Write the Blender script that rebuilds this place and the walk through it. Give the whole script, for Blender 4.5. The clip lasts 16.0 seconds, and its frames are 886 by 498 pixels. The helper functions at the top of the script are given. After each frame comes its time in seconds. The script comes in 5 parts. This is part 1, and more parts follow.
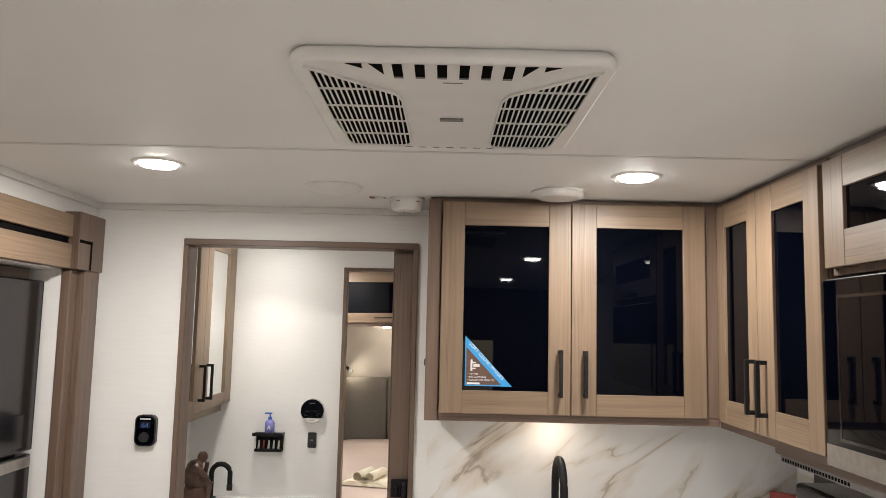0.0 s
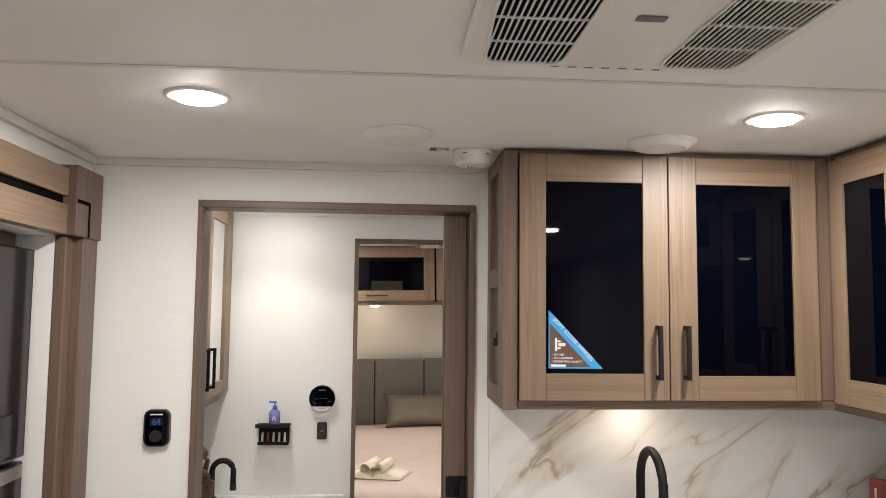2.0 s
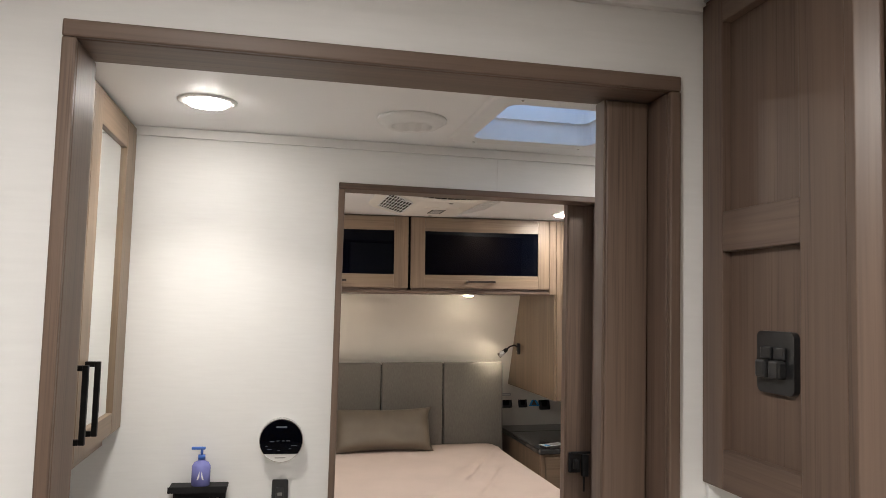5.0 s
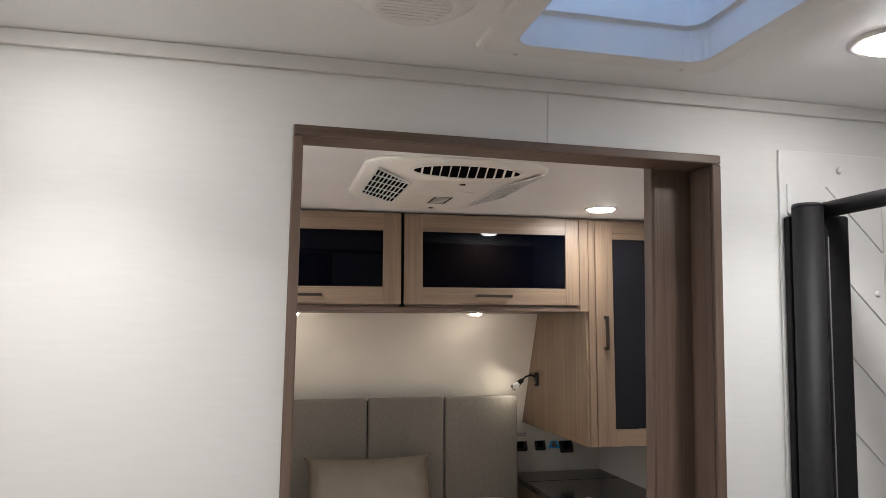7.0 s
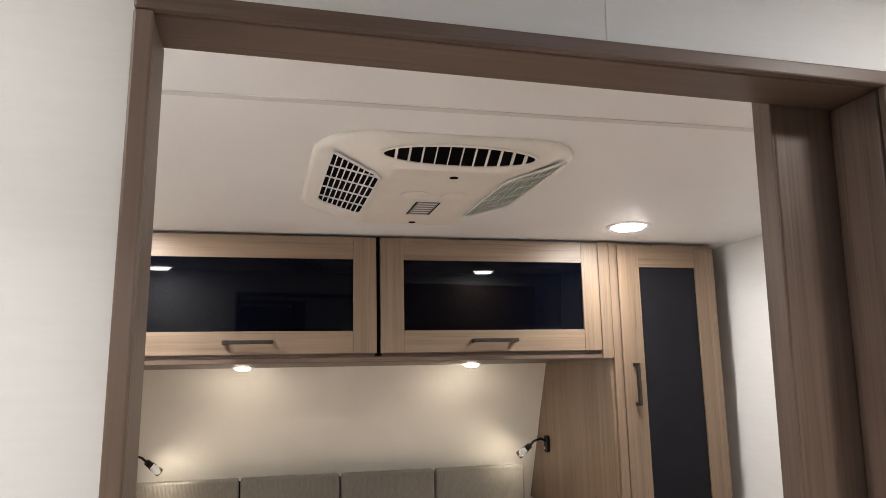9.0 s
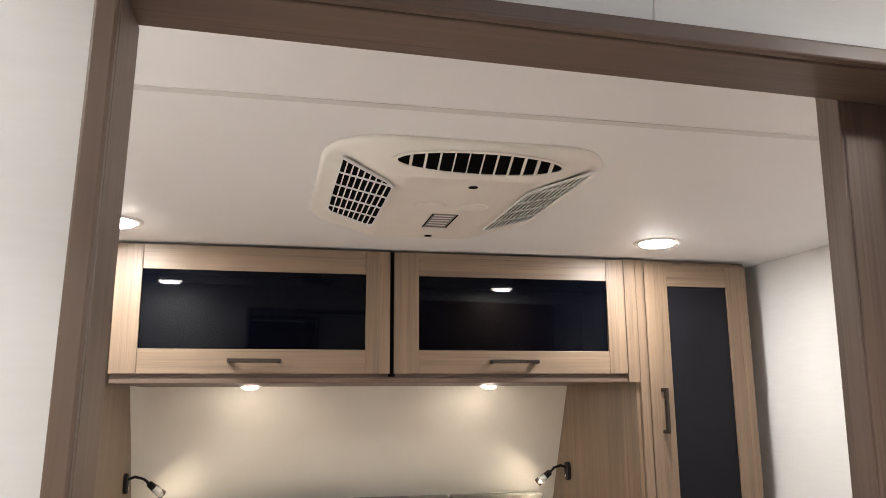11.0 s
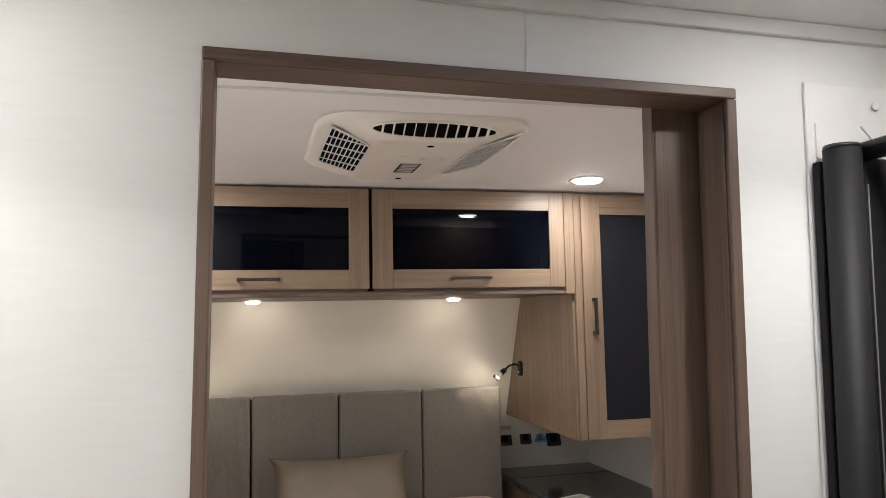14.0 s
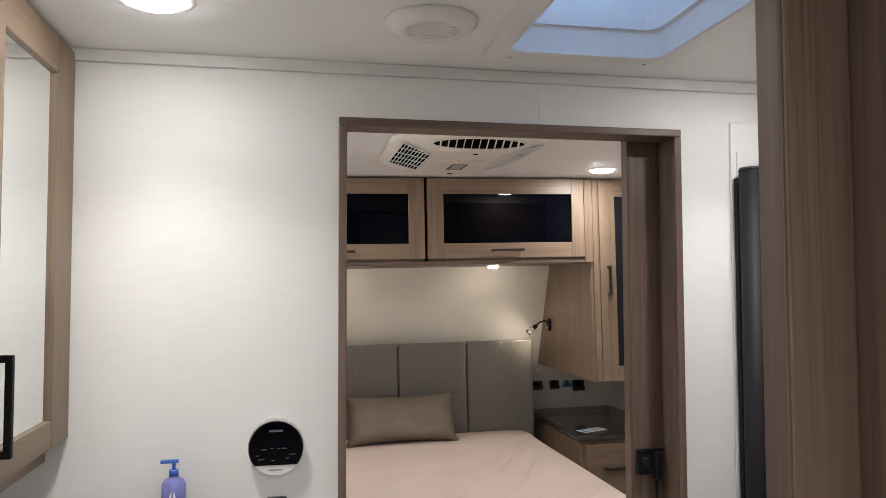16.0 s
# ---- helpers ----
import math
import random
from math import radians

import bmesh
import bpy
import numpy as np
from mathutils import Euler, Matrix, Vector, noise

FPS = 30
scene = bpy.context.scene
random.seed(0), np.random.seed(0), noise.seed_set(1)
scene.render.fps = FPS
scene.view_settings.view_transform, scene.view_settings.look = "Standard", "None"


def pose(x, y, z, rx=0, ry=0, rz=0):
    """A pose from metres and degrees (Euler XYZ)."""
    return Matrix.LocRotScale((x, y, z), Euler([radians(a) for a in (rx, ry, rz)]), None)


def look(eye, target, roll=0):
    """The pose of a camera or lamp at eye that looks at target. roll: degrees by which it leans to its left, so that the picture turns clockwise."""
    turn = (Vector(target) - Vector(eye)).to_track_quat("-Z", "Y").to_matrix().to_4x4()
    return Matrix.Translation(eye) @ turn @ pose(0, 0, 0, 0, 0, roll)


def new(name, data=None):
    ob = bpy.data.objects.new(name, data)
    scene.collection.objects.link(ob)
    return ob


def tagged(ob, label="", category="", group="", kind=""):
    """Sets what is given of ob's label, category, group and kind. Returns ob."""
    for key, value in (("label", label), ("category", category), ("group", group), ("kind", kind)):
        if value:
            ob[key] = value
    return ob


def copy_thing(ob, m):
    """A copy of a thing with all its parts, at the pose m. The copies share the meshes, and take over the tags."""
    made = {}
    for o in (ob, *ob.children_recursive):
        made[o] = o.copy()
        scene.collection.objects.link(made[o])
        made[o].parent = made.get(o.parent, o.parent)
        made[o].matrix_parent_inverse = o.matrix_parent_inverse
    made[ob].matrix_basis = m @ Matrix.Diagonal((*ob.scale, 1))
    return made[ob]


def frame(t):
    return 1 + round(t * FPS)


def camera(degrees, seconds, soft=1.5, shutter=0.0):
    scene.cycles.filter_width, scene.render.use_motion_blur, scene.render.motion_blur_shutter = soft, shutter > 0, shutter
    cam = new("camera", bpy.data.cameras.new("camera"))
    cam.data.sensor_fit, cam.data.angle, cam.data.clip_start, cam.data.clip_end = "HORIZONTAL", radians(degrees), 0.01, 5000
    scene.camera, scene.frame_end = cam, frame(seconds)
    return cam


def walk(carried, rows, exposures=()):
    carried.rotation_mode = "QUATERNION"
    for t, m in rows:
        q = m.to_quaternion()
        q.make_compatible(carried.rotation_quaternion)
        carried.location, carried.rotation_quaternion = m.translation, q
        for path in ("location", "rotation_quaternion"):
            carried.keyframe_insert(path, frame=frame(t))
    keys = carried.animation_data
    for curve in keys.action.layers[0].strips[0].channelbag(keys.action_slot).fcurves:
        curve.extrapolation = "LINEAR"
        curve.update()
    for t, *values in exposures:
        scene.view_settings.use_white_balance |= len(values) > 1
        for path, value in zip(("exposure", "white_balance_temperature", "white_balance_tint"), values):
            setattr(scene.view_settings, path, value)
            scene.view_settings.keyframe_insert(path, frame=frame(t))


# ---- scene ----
cam = camera(60.8, 16.0, soft=0.7)
PATH = [
    (0, (0.044, -0.174, 1.604), (0.041, 1.815, 1.814), 1.3),
    (0.5, (-0.025, -0.129, 1.605), (-0.017, 1.861, 1.805), 1.5),
    (1, (-0.13, -0.057, 1.605), (-0.085, 1.934, 1.795), 0.9),
    (1.5, (-0.227, 0.037, 1.592), (-0.128, 2.027, 1.768), 0.5),
    (2, (-0.315, 0.199, 1.582), (-0.164, 2.186, 1.743), 0.6),
    (2.5, (-0.382, 0.408, 1.589), (-0.184, 2.391, 1.757), 0.1),
    (3, (-0.461, 0.593, 1.573), (-0.225, 2.571, 1.752), 0.8),
    (3.5, (-0.551, 0.805, 1.576), (-0.253, 2.773, 1.768), 1.0),
    (4, (-0.6, 1.014, 1.559), (-0.239, 2.973, 1.734), 1.0),
    (4.5, (-0.603, 1.268, 1.56), (-0.215, 3.224, 1.712), 1.3),
    (4.7, (-0.601, 1.356, 1.563), (-0.204, 3.31, 1.711), 1.4),
    (6.8, (-0.492, 2.242, 1.553), (-0.051, 4.183, 1.745), 1.2),
    (7, (-0.479, 2.314, 1.559), (-0.04, 4.255, 1.765), 1.0),
    (7.5, (-0.446, 2.516, 1.561), (-0.02, 4.454, 1.81), 1.2),
    (8, (-0.423, 2.689, 1.569), (0.023, 4.617, 1.866), 0.8),
    (8.5, (-0.375, 2.832, 1.555), (0.1, 4.748, 1.879), 0.3),
    (9, (-0.335, 2.926, 1.551), (0.13, 4.839, 1.903), -0.3),
    (11.5, (-0.308, 3.037, 1.57), (0.101, 4.955, 1.966), 0.6),
    (12, (-0.339, 2.977, 1.565), (0.074, 4.899, 1.932), 0.2),
    (12.5, (-0.362, 2.883, 1.55), (0.076, 4.808, 1.874), 0.0),
    (13, (-0.374, 2.789, 1.537), (0.11, 4.71, 1.811), -0.5),
    (13.5, (-0.384, 2.687, 1.537), (0.119, 4.609, 1.769), -0.3),
    (14, (-0.379, 2.57, 1.533), (0.103, 4.502, 1.721), -0.2),
    (14.5, (-0.394, 2.426, 1.531), (0.056, 4.37, 1.67), -0.0),
    (15, (-0.433, 2.28, 1.528), (-0.027, 4.236, 1.634), 0.3),
    (15.5, (-0.477, 2.123, 1.536), (-0.093, 4.084, 1.628), -0.5),
    (16, (-0.544, 1.947, 1.53), (-0.162, 3.908, 1.625), -0.2),
]
walk(cam, [(t, look(eye, target, roll)) for t, eye, target, roll in PATH], [(0.0, 1.72, 6680, 10), (4.5, 1.64, 6630, 10), (7.0, 1.5, 6270, 10), (8.5, 1.7, 6390, 10), (12.0, 1.9, 6470, 10), (14.5, 1.62, 6320, 10), (16.0, 1.55, 6320, 10)])

# ---- world and light ----
world = bpy.data.worlds.new("world")
scene.world = world
world.use_nodes = True
wn = world.node_tree.nodes
wsky = wn.new("ShaderNodeTexSky")
wsky.sky_type = "NISHITA"
wsky.sun_disc = False
wsky.sun_elevation = radians(35)
wsky.sun_rotation = radians(200)
wsky.ozone_density = 4.0
wsky.dust_density = 0.2
world.node_tree.links.new(wsky.outputs[0], wn["Background"].inputs[0])
wn["Background"].inputs[1].default_value = 0.11
sun = new("sun", bpy.data.lights.new("sun", "SUN"))
sun.data.energy, sun.data.angle, sun.data.color = 1.0, radians(20), (1.0, 0.96, 0.9)
sun.matrix_world = pose(0, 0, 6, 55, 0, -20)
LENS = 30.0       # glow of the downlights' lenses
SPOT, SPOT_BATH, SPOT_BED = 2.6, 0.58, 1.15   # their light, in watts
PUCK = 38.0       # small lights under cabinets
READ = 95.0       # reading lamps

# ---- materials ----


def mat(name):
    m = bpy.data.materials.new(name)
    m.use_nodes = True
    return m, m.node_tree.nodes, m.node_tree.links, m.node_tree.nodes["Principled BSDF"]


def ramp(nodes, stops):
    r = nodes.new("ShaderNodeValToRGB")
    while len(r.color_ramp.elements) < len(stops):
        r.color_ramp.elements.new(0.5)
    for e, (p, c) in zip(r.color_ramp.elements, stops):
        e.position, e.color = p, (*c, 1)
    return r


def coords(nodes, links, scale, source="Object", offset=True):
    tc, mp = nodes.new("ShaderNodeTexCoord"), nodes.new("ShaderNodeMapping")
    mp.inputs["Scale"].default_value = scale
    links.new(tc.outputs[source], mp.inputs[0])
    if offset:
        info, mul = nodes.new("ShaderNodeObjectInfo"), nodes.new("ShaderNodeVectorMath")
        mul.operation = "SCALE"
        mul.inputs[0].default_value = (7.3, 5.1, 9.7)
        links.new(info.outputs["Random"], mul.inputs["Scale"])
        links.new(mul.outputs[0], mp.inputs["Location"])
    return mp


def plain(name, color, rough=0.5, metal=0.0, vary=0.06, scale=30.0, bump=0.0, bscale=200.0, coat=0.0):
    m, n, l, b = mat(name)
    mp = coords(n, l, (1, 1, 1), "Object")
    no = n.new("ShaderNodeTexNoise")
    no.inputs["Scale"].default_value, no.inputs["Detail"].default_value = scale, 6
    l.new(mp.outputs[0], no.inputs["Vector"])
    lo, hi = [max(0, c * (1 - vary)) for c in color], [min(1, c * (1 + vary)) for c in color]
    r = ramp(n, [(0.3, lo), (0.7, hi)])
    l.new(no.outputs["Fac"], r.inputs[0])
    l.new(r.outputs[0], b.inputs["Base Color"])
    b.inputs["Roughness"].default_value, b.inputs["Metallic"].default_value = rough, metal
    b.inputs["Coat Weight"].default_value = coat
    if bump:
        n2, bu = n.new("ShaderNodeTexNoise"), n.new("ShaderNodeBump")
        n2.inputs["Scale"].default_value, n2.inputs["Detail"].default_value = bscale, 4
        l.new(mp.outputs[0], n2.inputs["Vector"])
        bu.inputs["Strength"].default_value, bu.inputs["Distance"].default_value = bump, 0.002
        l.new(n2.outputs["Fac"], bu.inputs["Height"])
        l.new(bu.outputs[0], b.inputs["Normal"])
    return m


def wood(name, axis, dark, light, rough=0.45):
    """Straight-grained laminate, the grain running along the given local axis."""
    m, n, l, b = mat(name)
    k = "xyz".index(axis)
    fine, broad, slow = [150.0] * 3, [34.0] * 3, [5.0] * 3
    fine[k], broad[k], slow[k] = 3.0, 0.7, 0.9
    layers = []
    for sc, det, dist in ((fine, 4, 0.1), (broad, 5, 0.7), (slow, 3, 0.4)):
        mp, q = coords(n, l, sc), n.new("ShaderNodeTexNoise")
        q.inputs["Scale"].default_value, q.inputs["Detail"].default_value, q.inputs["Distortion"].default_value = 1.0, det, dist
        l.new(mp.outputs[0], q.inputs["Vector"])
        layers.append(q)
    n1 = layers[0]
    mx, mx2 = n.new("ShaderNodeMix"), n.new("ShaderNodeMix")
    mx.data_type = mx2.data_type = "FLOAT"
    mx.inputs[0].default_value, mx2.inputs[0].default_value = 0.6, 0.28
    l.new(layers[0].outputs["Fac"], mx.inputs[2])
    l.new(layers[1].outputs["Fac"], mx.inputs[3])
    l.new(mx.outputs[0], mx2.inputs[2])
    l.new(layers[2].outputs["Fac"], mx2.inputs[3])
    mid = [(p + q) / 2 for p, q in zip(dark, light)]
    r = ramp(n, [(0.30, dark), (0.5, mid), (0.70, light)])
    l.new(mx2.outputs[0], r.inputs[0])
    streak = [320.0] * 3
    streak[k] = 4.5
    ms, ns_ = coords(n, l, streak), n.new("ShaderNodeTexNoise")
    ns_.inputs["Scale"].default_value, ns_.inputs["Detail"].default_value = 1.0, 2
    l.new(ms.outputs[0], ns_.inputs["Vector"])
    band = [26.0] * 3
    band[k] = 1.1
    mb, nb = coords(n, l, band), n.new("ShaderNodeTexNoise")
    nb.inputs["Scale"].default_value, nb.inputs["Detail"].default_value, nb.inputs["Distortion"].default_value = 1.0, 4, 1.2
    l.new(mb.outputs[0], nb.inputs["Vector"])
    rs = ramp(n, [(0.50, (0, 0, 0)), (0.66, (0.5, 0.5, 0.5))])
    rb = ramp(n, [(0.40, (0, 0, 0)), (0.60, (1, 1, 1))])
    l.new(ns_.outputs["Fac"], rs.inputs[0])
    l.new(nb.outputs["Fac"], rb.inputs[0])
    mul, dk = n.new("ShaderNodeMath"), n.new("ShaderNodeMix")
    mul.operation, dk.data_type, dk.blend_type = "MULTIPLY", "RGBA", "MULTIPLY"
    l.new(rs.outputs[0], mul.inputs[0])
    l.new(rb.outputs[0], mul.inputs[1])
    l.new(mul.outputs[0], dk.inputs[0])
    l.new(r.outputs[0], dk.inputs[6])
    dk.inputs[7].default_value = (0.42, 0.36, 0.32, 1)
    l.new(dk.outputs[2], b.inputs["Base Color"])
    b.inputs["Roughness"].default_value = rough
    bu = n.new("ShaderNodeBump")
    bu.inputs["Strength"].default_value, bu.inputs["Distance"].default_value = 0.06, 0.0006
    l.new(n1.outputs["Fac"], bu.inputs["Height"])
    l.new(bu.outputs[0], b.inputs["Normal"])
    return m


OAK_D, OAK_L = (0.142, 0.097, 0.064), (0.268, 0.187, 0.124)
# much the same wood, with the shade on trim and sides put into darker tones
WOODSHADE_D, WOODSHADE_L = (0.088, 0.058, 0.043), (0.190, 0.127, 0.094)
OAK = {a: wood("oak_" + a, a, OAK_D, OAK_L) for a in "xyz"}
WOODSHADE = {a: wood("brown_shaded_wood_" + a, a, WOODSHADE_D, WOODSHADE_L) for a in "xyz"}


def linen_wall():
    m, n, l, b = mat("wall_covering")
    mp, mp2 = coords(n, l, (3.2, 3.2, 34), "Object", False), coords(n, l, (160, 160, 3), "Object", False)
    n1, n2, n3 = [n.new("ShaderNodeTexNoise") for _ in range(3)]
    for q, v, s in ((n1, mp, 4.0), (n2, mp2, 2.0)):
        q.inputs["Scale"].default_value, q.inputs["Detail"].default_value = s, 5
        l.new(v.outputs[0], q.inputs["Vector"])
    n3.inputs["Scale"].default_value = 2.0
    r = ramp(n, [(0.3, (0.748, 0.741, 0.728)), (0.7, (0.775, 0.768, 0.755))])
    l.new(n1.outputs["Fac"], r.inputs[0])
    l.new(r.outputs[0], b.inputs["Base Color"])
    b.inputs["Roughness"].default_value = 0.62
    add, bu = n.new("ShaderNodeMath"), n.new("ShaderNodeBump")
    l.new(n1.outputs["Fac"], add.inputs[0])
    l.new(n2.outputs["Fac"], add.inputs[1])
    bu.inputs["Strength"].default_value, bu.inputs["Distance"].default_value = 0.045, 0.0004
    l.new(add.outputs[0], bu.inputs["Height"])
    l.new(bu.outputs[0], b.inputs["Normal"])
    return m


def marble():
    m, n, l, b = mat("veined_marble")
    tc, mp = n.new("ShaderNodeTexCoord"), n.new("ShaderNodeCombineXYZ")
    for k, way in enumerate(((1.25, 1.0, 0.95), (-2.6, 0.0, 3.4))):      # veins climb to the right
        dt = n.new("ShaderNodeVectorMath")
        dt.operation = "DOT_PRODUCT"
        dt.inputs[1].default_value = way
        l.new(tc.outputs["Object"], dt.inputs[0])
        l.new(dt.outputs["Value"], mp.inputs[k])
    def vein(scale, dist, width):
        w = n.new("ShaderNodeTexNoise")
        w.inputs["Scale"].default_value, w.inputs["Detail"].default_value, w.inputs["Distortion"].default_value = scale, 7, dist
        l.new(mp.outputs[0], w.inputs["Vector"])
        s, a = n.new("ShaderNodeMath"), n.new("ShaderNodeMath")
        s.operation, a.operation = "SUBTRACT", "ABSOLUTE"
        s.inputs[1].default_value = 0.5
        l.new(w.outputs["Fac"], s.inputs[0])
        l.new(s.outputs[0], a.inputs[0])
        r = ramp(n, [(0.0, (1, 1, 1)), (width, (0, 0, 0))])
        l.new(a.outputs[0], r.inputs[0])
        return r
    v1, v2 = vein(1.15, 0.6, 0.013), vein(1.15, 0.6, 0.075)
    gate = n.new("ShaderNodeTexNoise")
    gate.inputs["Scale"].default_value = 1.9
    l.new(mp.outputs[0], gate.inputs["Vector"])
    g = ramp(n, [(0.45, (0, 0, 0)), (0.60, (1, 1, 1))])
    l.new(gate.outputs["Fac"], g.inputs[0])
    f1, f2 = n.new("ShaderNodeMath"), n.new("ShaderNodeMath")
    for f, v, k in ((f1, v1, 0.7), (f2, v2, 0.75)):
        f.operation = "MULTIPLY"
        half = n.new("ShaderNodeMath")
        half.operation, half.inputs[1].default_value = "MULTIPLY", k
        l.new(v.outputs[0], half.inputs[0])
        l.new(half.outputs[0], f.inputs[0])
        l.new(g.outputs[0], f.inputs[1])
    m1, m2 = n.new("ShaderNodeMix"), n.new("ShaderNodeMix")
    for q in (m1, m2):
        q.data_type = "RGBA"
    m1.inputs[6].default_value, m1.inputs[7].default_value = (0.76, 0.75, 0.74, 1), (0.56, 0.46, 0.33, 1)
    m2.inputs[7].default_value = (0.24, 0.21, 0.185, 1)
    l.new(f2.outputs[0], m1.inputs[0])
    l.new(m1.outputs[2], m2.inputs[6])
    l.new(f1.outputs[0], m2.inputs[0])
    l.new(m2.outputs[2], b.inputs["Base Color"])
    b.inputs["Roughness"].default_value = 0.3
    return m


def glow(name, color, strength, base=0.8):
    m, n, l, b = mat(name)
    b.inputs["Base Color"].default_value = (base, base, base, 1)
    b.inputs["Emission Color"].default_value, b.inputs["Emission Strength"].default_value = (*color, 1), strength
    return m


def woven(name, color, k=420.0):
    m, n, l, b = mat(name)
    mp = coords(n, l, (1, 1, 0.12), "Object")
    w = n.new("ShaderNodeTexNoise")
    w.inputs["Scale"].default_value, w.inputs["Detail"].default_value = k, 2
    l.new(mp.outputs[0], w.inputs["Vector"])
    w2 = n.new("ShaderNodeTexWave")
    w2.inputs["Scale"].default_value, w2.inputs["Distortion"].default_value = 70.0, 1.0
    w2.bands_direction = "X"
    l.new(mp.outputs[0], w2.inputs["Vector"])
    r = ramp(n, [(0.35, [c * 0.88 for c in color]), (0.65, [c * 1.12 for c in color])])
    l.new(w.outputs["Fac"], r.inputs[0])
    l.new(r.outputs[0], b.inputs["Base Color"])
    b.inputs["Roughness"].default_value = 0.8
    b.inputs["Sheen Weight"].default_value = 0.2
    bu = n.new("ShaderNodeBump")
    bu.inputs["Strength"].default_value, bu.inputs["Distance"].default_value = 0.28, 0.001
    l.new(w2.outputs["Fac"], bu.inputs["Height"])
    l.new(bu.outputs[0], b.inputs["Normal"])
    return m


M_WALL = linen_wall()
M_CREAMWALL = plain("cream_wall_panel", (0.765, 0.732, 0.668), 0.55, 0, 0.02, 8, 0.05, 260)
M_CEIL = plain("ceiling_panel", (0.86, 0.855, 0.855), 0.55, 0, 0.02, 3, 0.06, 300)
M_TRIMW = plain("grey_white_trim", (0.70, 0.685, 0.67), 0.5, 0, 0.02)
M_MARBLE = marble()
M_PLASTIC = plain("white_plastic", (0.80, 0.79, 0.78), 0.38, 0, 0.02, 20, 0.03, 500)
M_CREAM = plain("cream_plastic", (0.80, 0.76, 0.70), 0.4, 0, 0.02, 20, 0.03, 500)
M_BLACK = plain("matt_black_metal", (0.008, 0.0075, 0.0085), 0.62, 0.0, 0.2, 60)
M_BLACK.node_tree.nodes["Principled BSDF"].inputs["IOR"].default_value = 1.32
M_BRONZE = plain("dark_bronze_metal", (0.05, 0.04, 0.034), 0.36, 0.8, 0.2, 60)
# near-black parts, and the shade painted into grilles, outlets, holes and gaps
M_BLKSHADE = plain("black_and_gap_shade", (0.006, 0.0055, 0.0055), 0.9, 0, 0.2)
M_BLKSHADE.node_tree.nodes["Principled BSDF"].inputs["IOR"].default_value = 1.08
M_BLACKPL = plain("black_plastic", (0.017, 0.017, 0.018), 0.32, 0, 0.2, 80, 0.05, 700)
M_GLASSBLK = plain("black_glass", (0.0008, 0.0012, 0.0032), 0.02, 0, 0.1, 10)
M_GLASSBLK.node_tree.nodes["Principled BSDF"].inputs["IOR"].default_value = 1.22
M_TINT = plain("smoked_panel", (0.0105, 0.0105, 0.0135), 0.34, 0, 0.1, 10)
M_TINT.node_tree.nodes["Principled BSDF"].inputs["IOR"].default_value = 1.22
# dark tone painted for the shade between the vent's slats
M_VENTSHADE = plain("vent_slot_shade", (0.07, 0.065, 0.06), 0.7, 0, 0.1, 40)
M_MESH = plain("grey_mesh", (0.42, 0.41, 0.40), 0.7, 0, 0.1, 900, 0.3, 900)
M_STEEL = plain("brushed_steel", (0.36, 0.34, 0.32), 0.3, 0.9, 0.1, 60)
M_OVENBLK = plain("black_enamel", (0.006, 0.006, 0.007), 0.14, 0, 0.1, 40)
M_FRIDGE = plain("dark_fridge_steel", (0.050, 0.047, 0.049), 0.14, 0.85, 0.08, 40)
M_GREY = plain("grey_plastic", (0.19, 0.185, 0.18), 0.5, 0, 0.05)
M_CHROME = plain("chrome", (0.75, 0.75, 0.76), 0.15, 1.0, 0.03)
M_MIRROR = plain("mirror", (0.88, 0.9, 0.89), 0.015, 1.0, 0.0)
M_FLOOR = wood("floor_planks", "y", (0.46, 0.41, 0.36), (0.62, 0.57, 0.51), 0.4)
M_STONE = plain("dark_stone_top", (0.036, 0.034, 0.034), 0.10, 0, 0.25, 180)
M_COUNTER = plain("white_countertop", (0.74, 0.73, 0.72), 0.25, 0, 0.05, 40)
M_HEAD = woven("grey_woven_upholstery", (0.15, 0.138, 0.12))
M_PILLOW = plain("olive_leather", (0.145, 0.117, 0.086), 0.5, 0, 0.08, 12, 0.25, 260)
M_SHEET = plain("blush_bedspread", (0.55, 0.445, 0.388), 0.85, 0, 0.05, 5, 0.25, 700)
M_PAPER = plain("cream_paper", (0.80, 0.73, 0.58), 0.7, 0, 0.05)
M_BROWNST = plain("brown_carved_resin", (0.085, 0.042, 0.027), 0.35, 0, 0.35, 40, 0.4, 90)
M_SOAP = plain("lavender_soap", (0.22, 0.23, 0.55), 0.2, 0, 0.1)
M_PUMP = plain("blue_pump_plastic", (0.045, 0.14, 0.50), 0.3, 0, 0.05)
M_STKBLUE = plain("blue_sticker", (0.03, 0.28, 0.62), 0.4, 0, 0.03)
M_STKBRN = plain("brown_sticker", (0.105, 0.055, 0.04), 0.4, 0, 0.15, 40)
M_WHITE = plain("white_print", (0.80, 0.80, 0.80), 0.5, 0, 0.02)
M_REDSIGN = plain("red_painted_board", (0.30, 0.055, 0.045), 0.6, 0, 0.3, 30)
M_DISPLAY = glow("blue_display", (0.10, 0.28, 1.0), 0.11, 0.01)
M_DISPW = glow("white_display", (0.75, 0.85, 1.0), 0.025, 0.01)
M_LAMP = glow("downlight_glow", (1.0, 0.96, 0.91), LENS)
M_PUCK = glow("puck_glow", (1.0, 0.87, 0.70), PUCK)
M_READ = glow("reading_glow", (1.0, 0.86, 0.66), READ)
M_UNDER = glow("under_cabinet_glow", (1.0, 0.86, 0.70), 14)
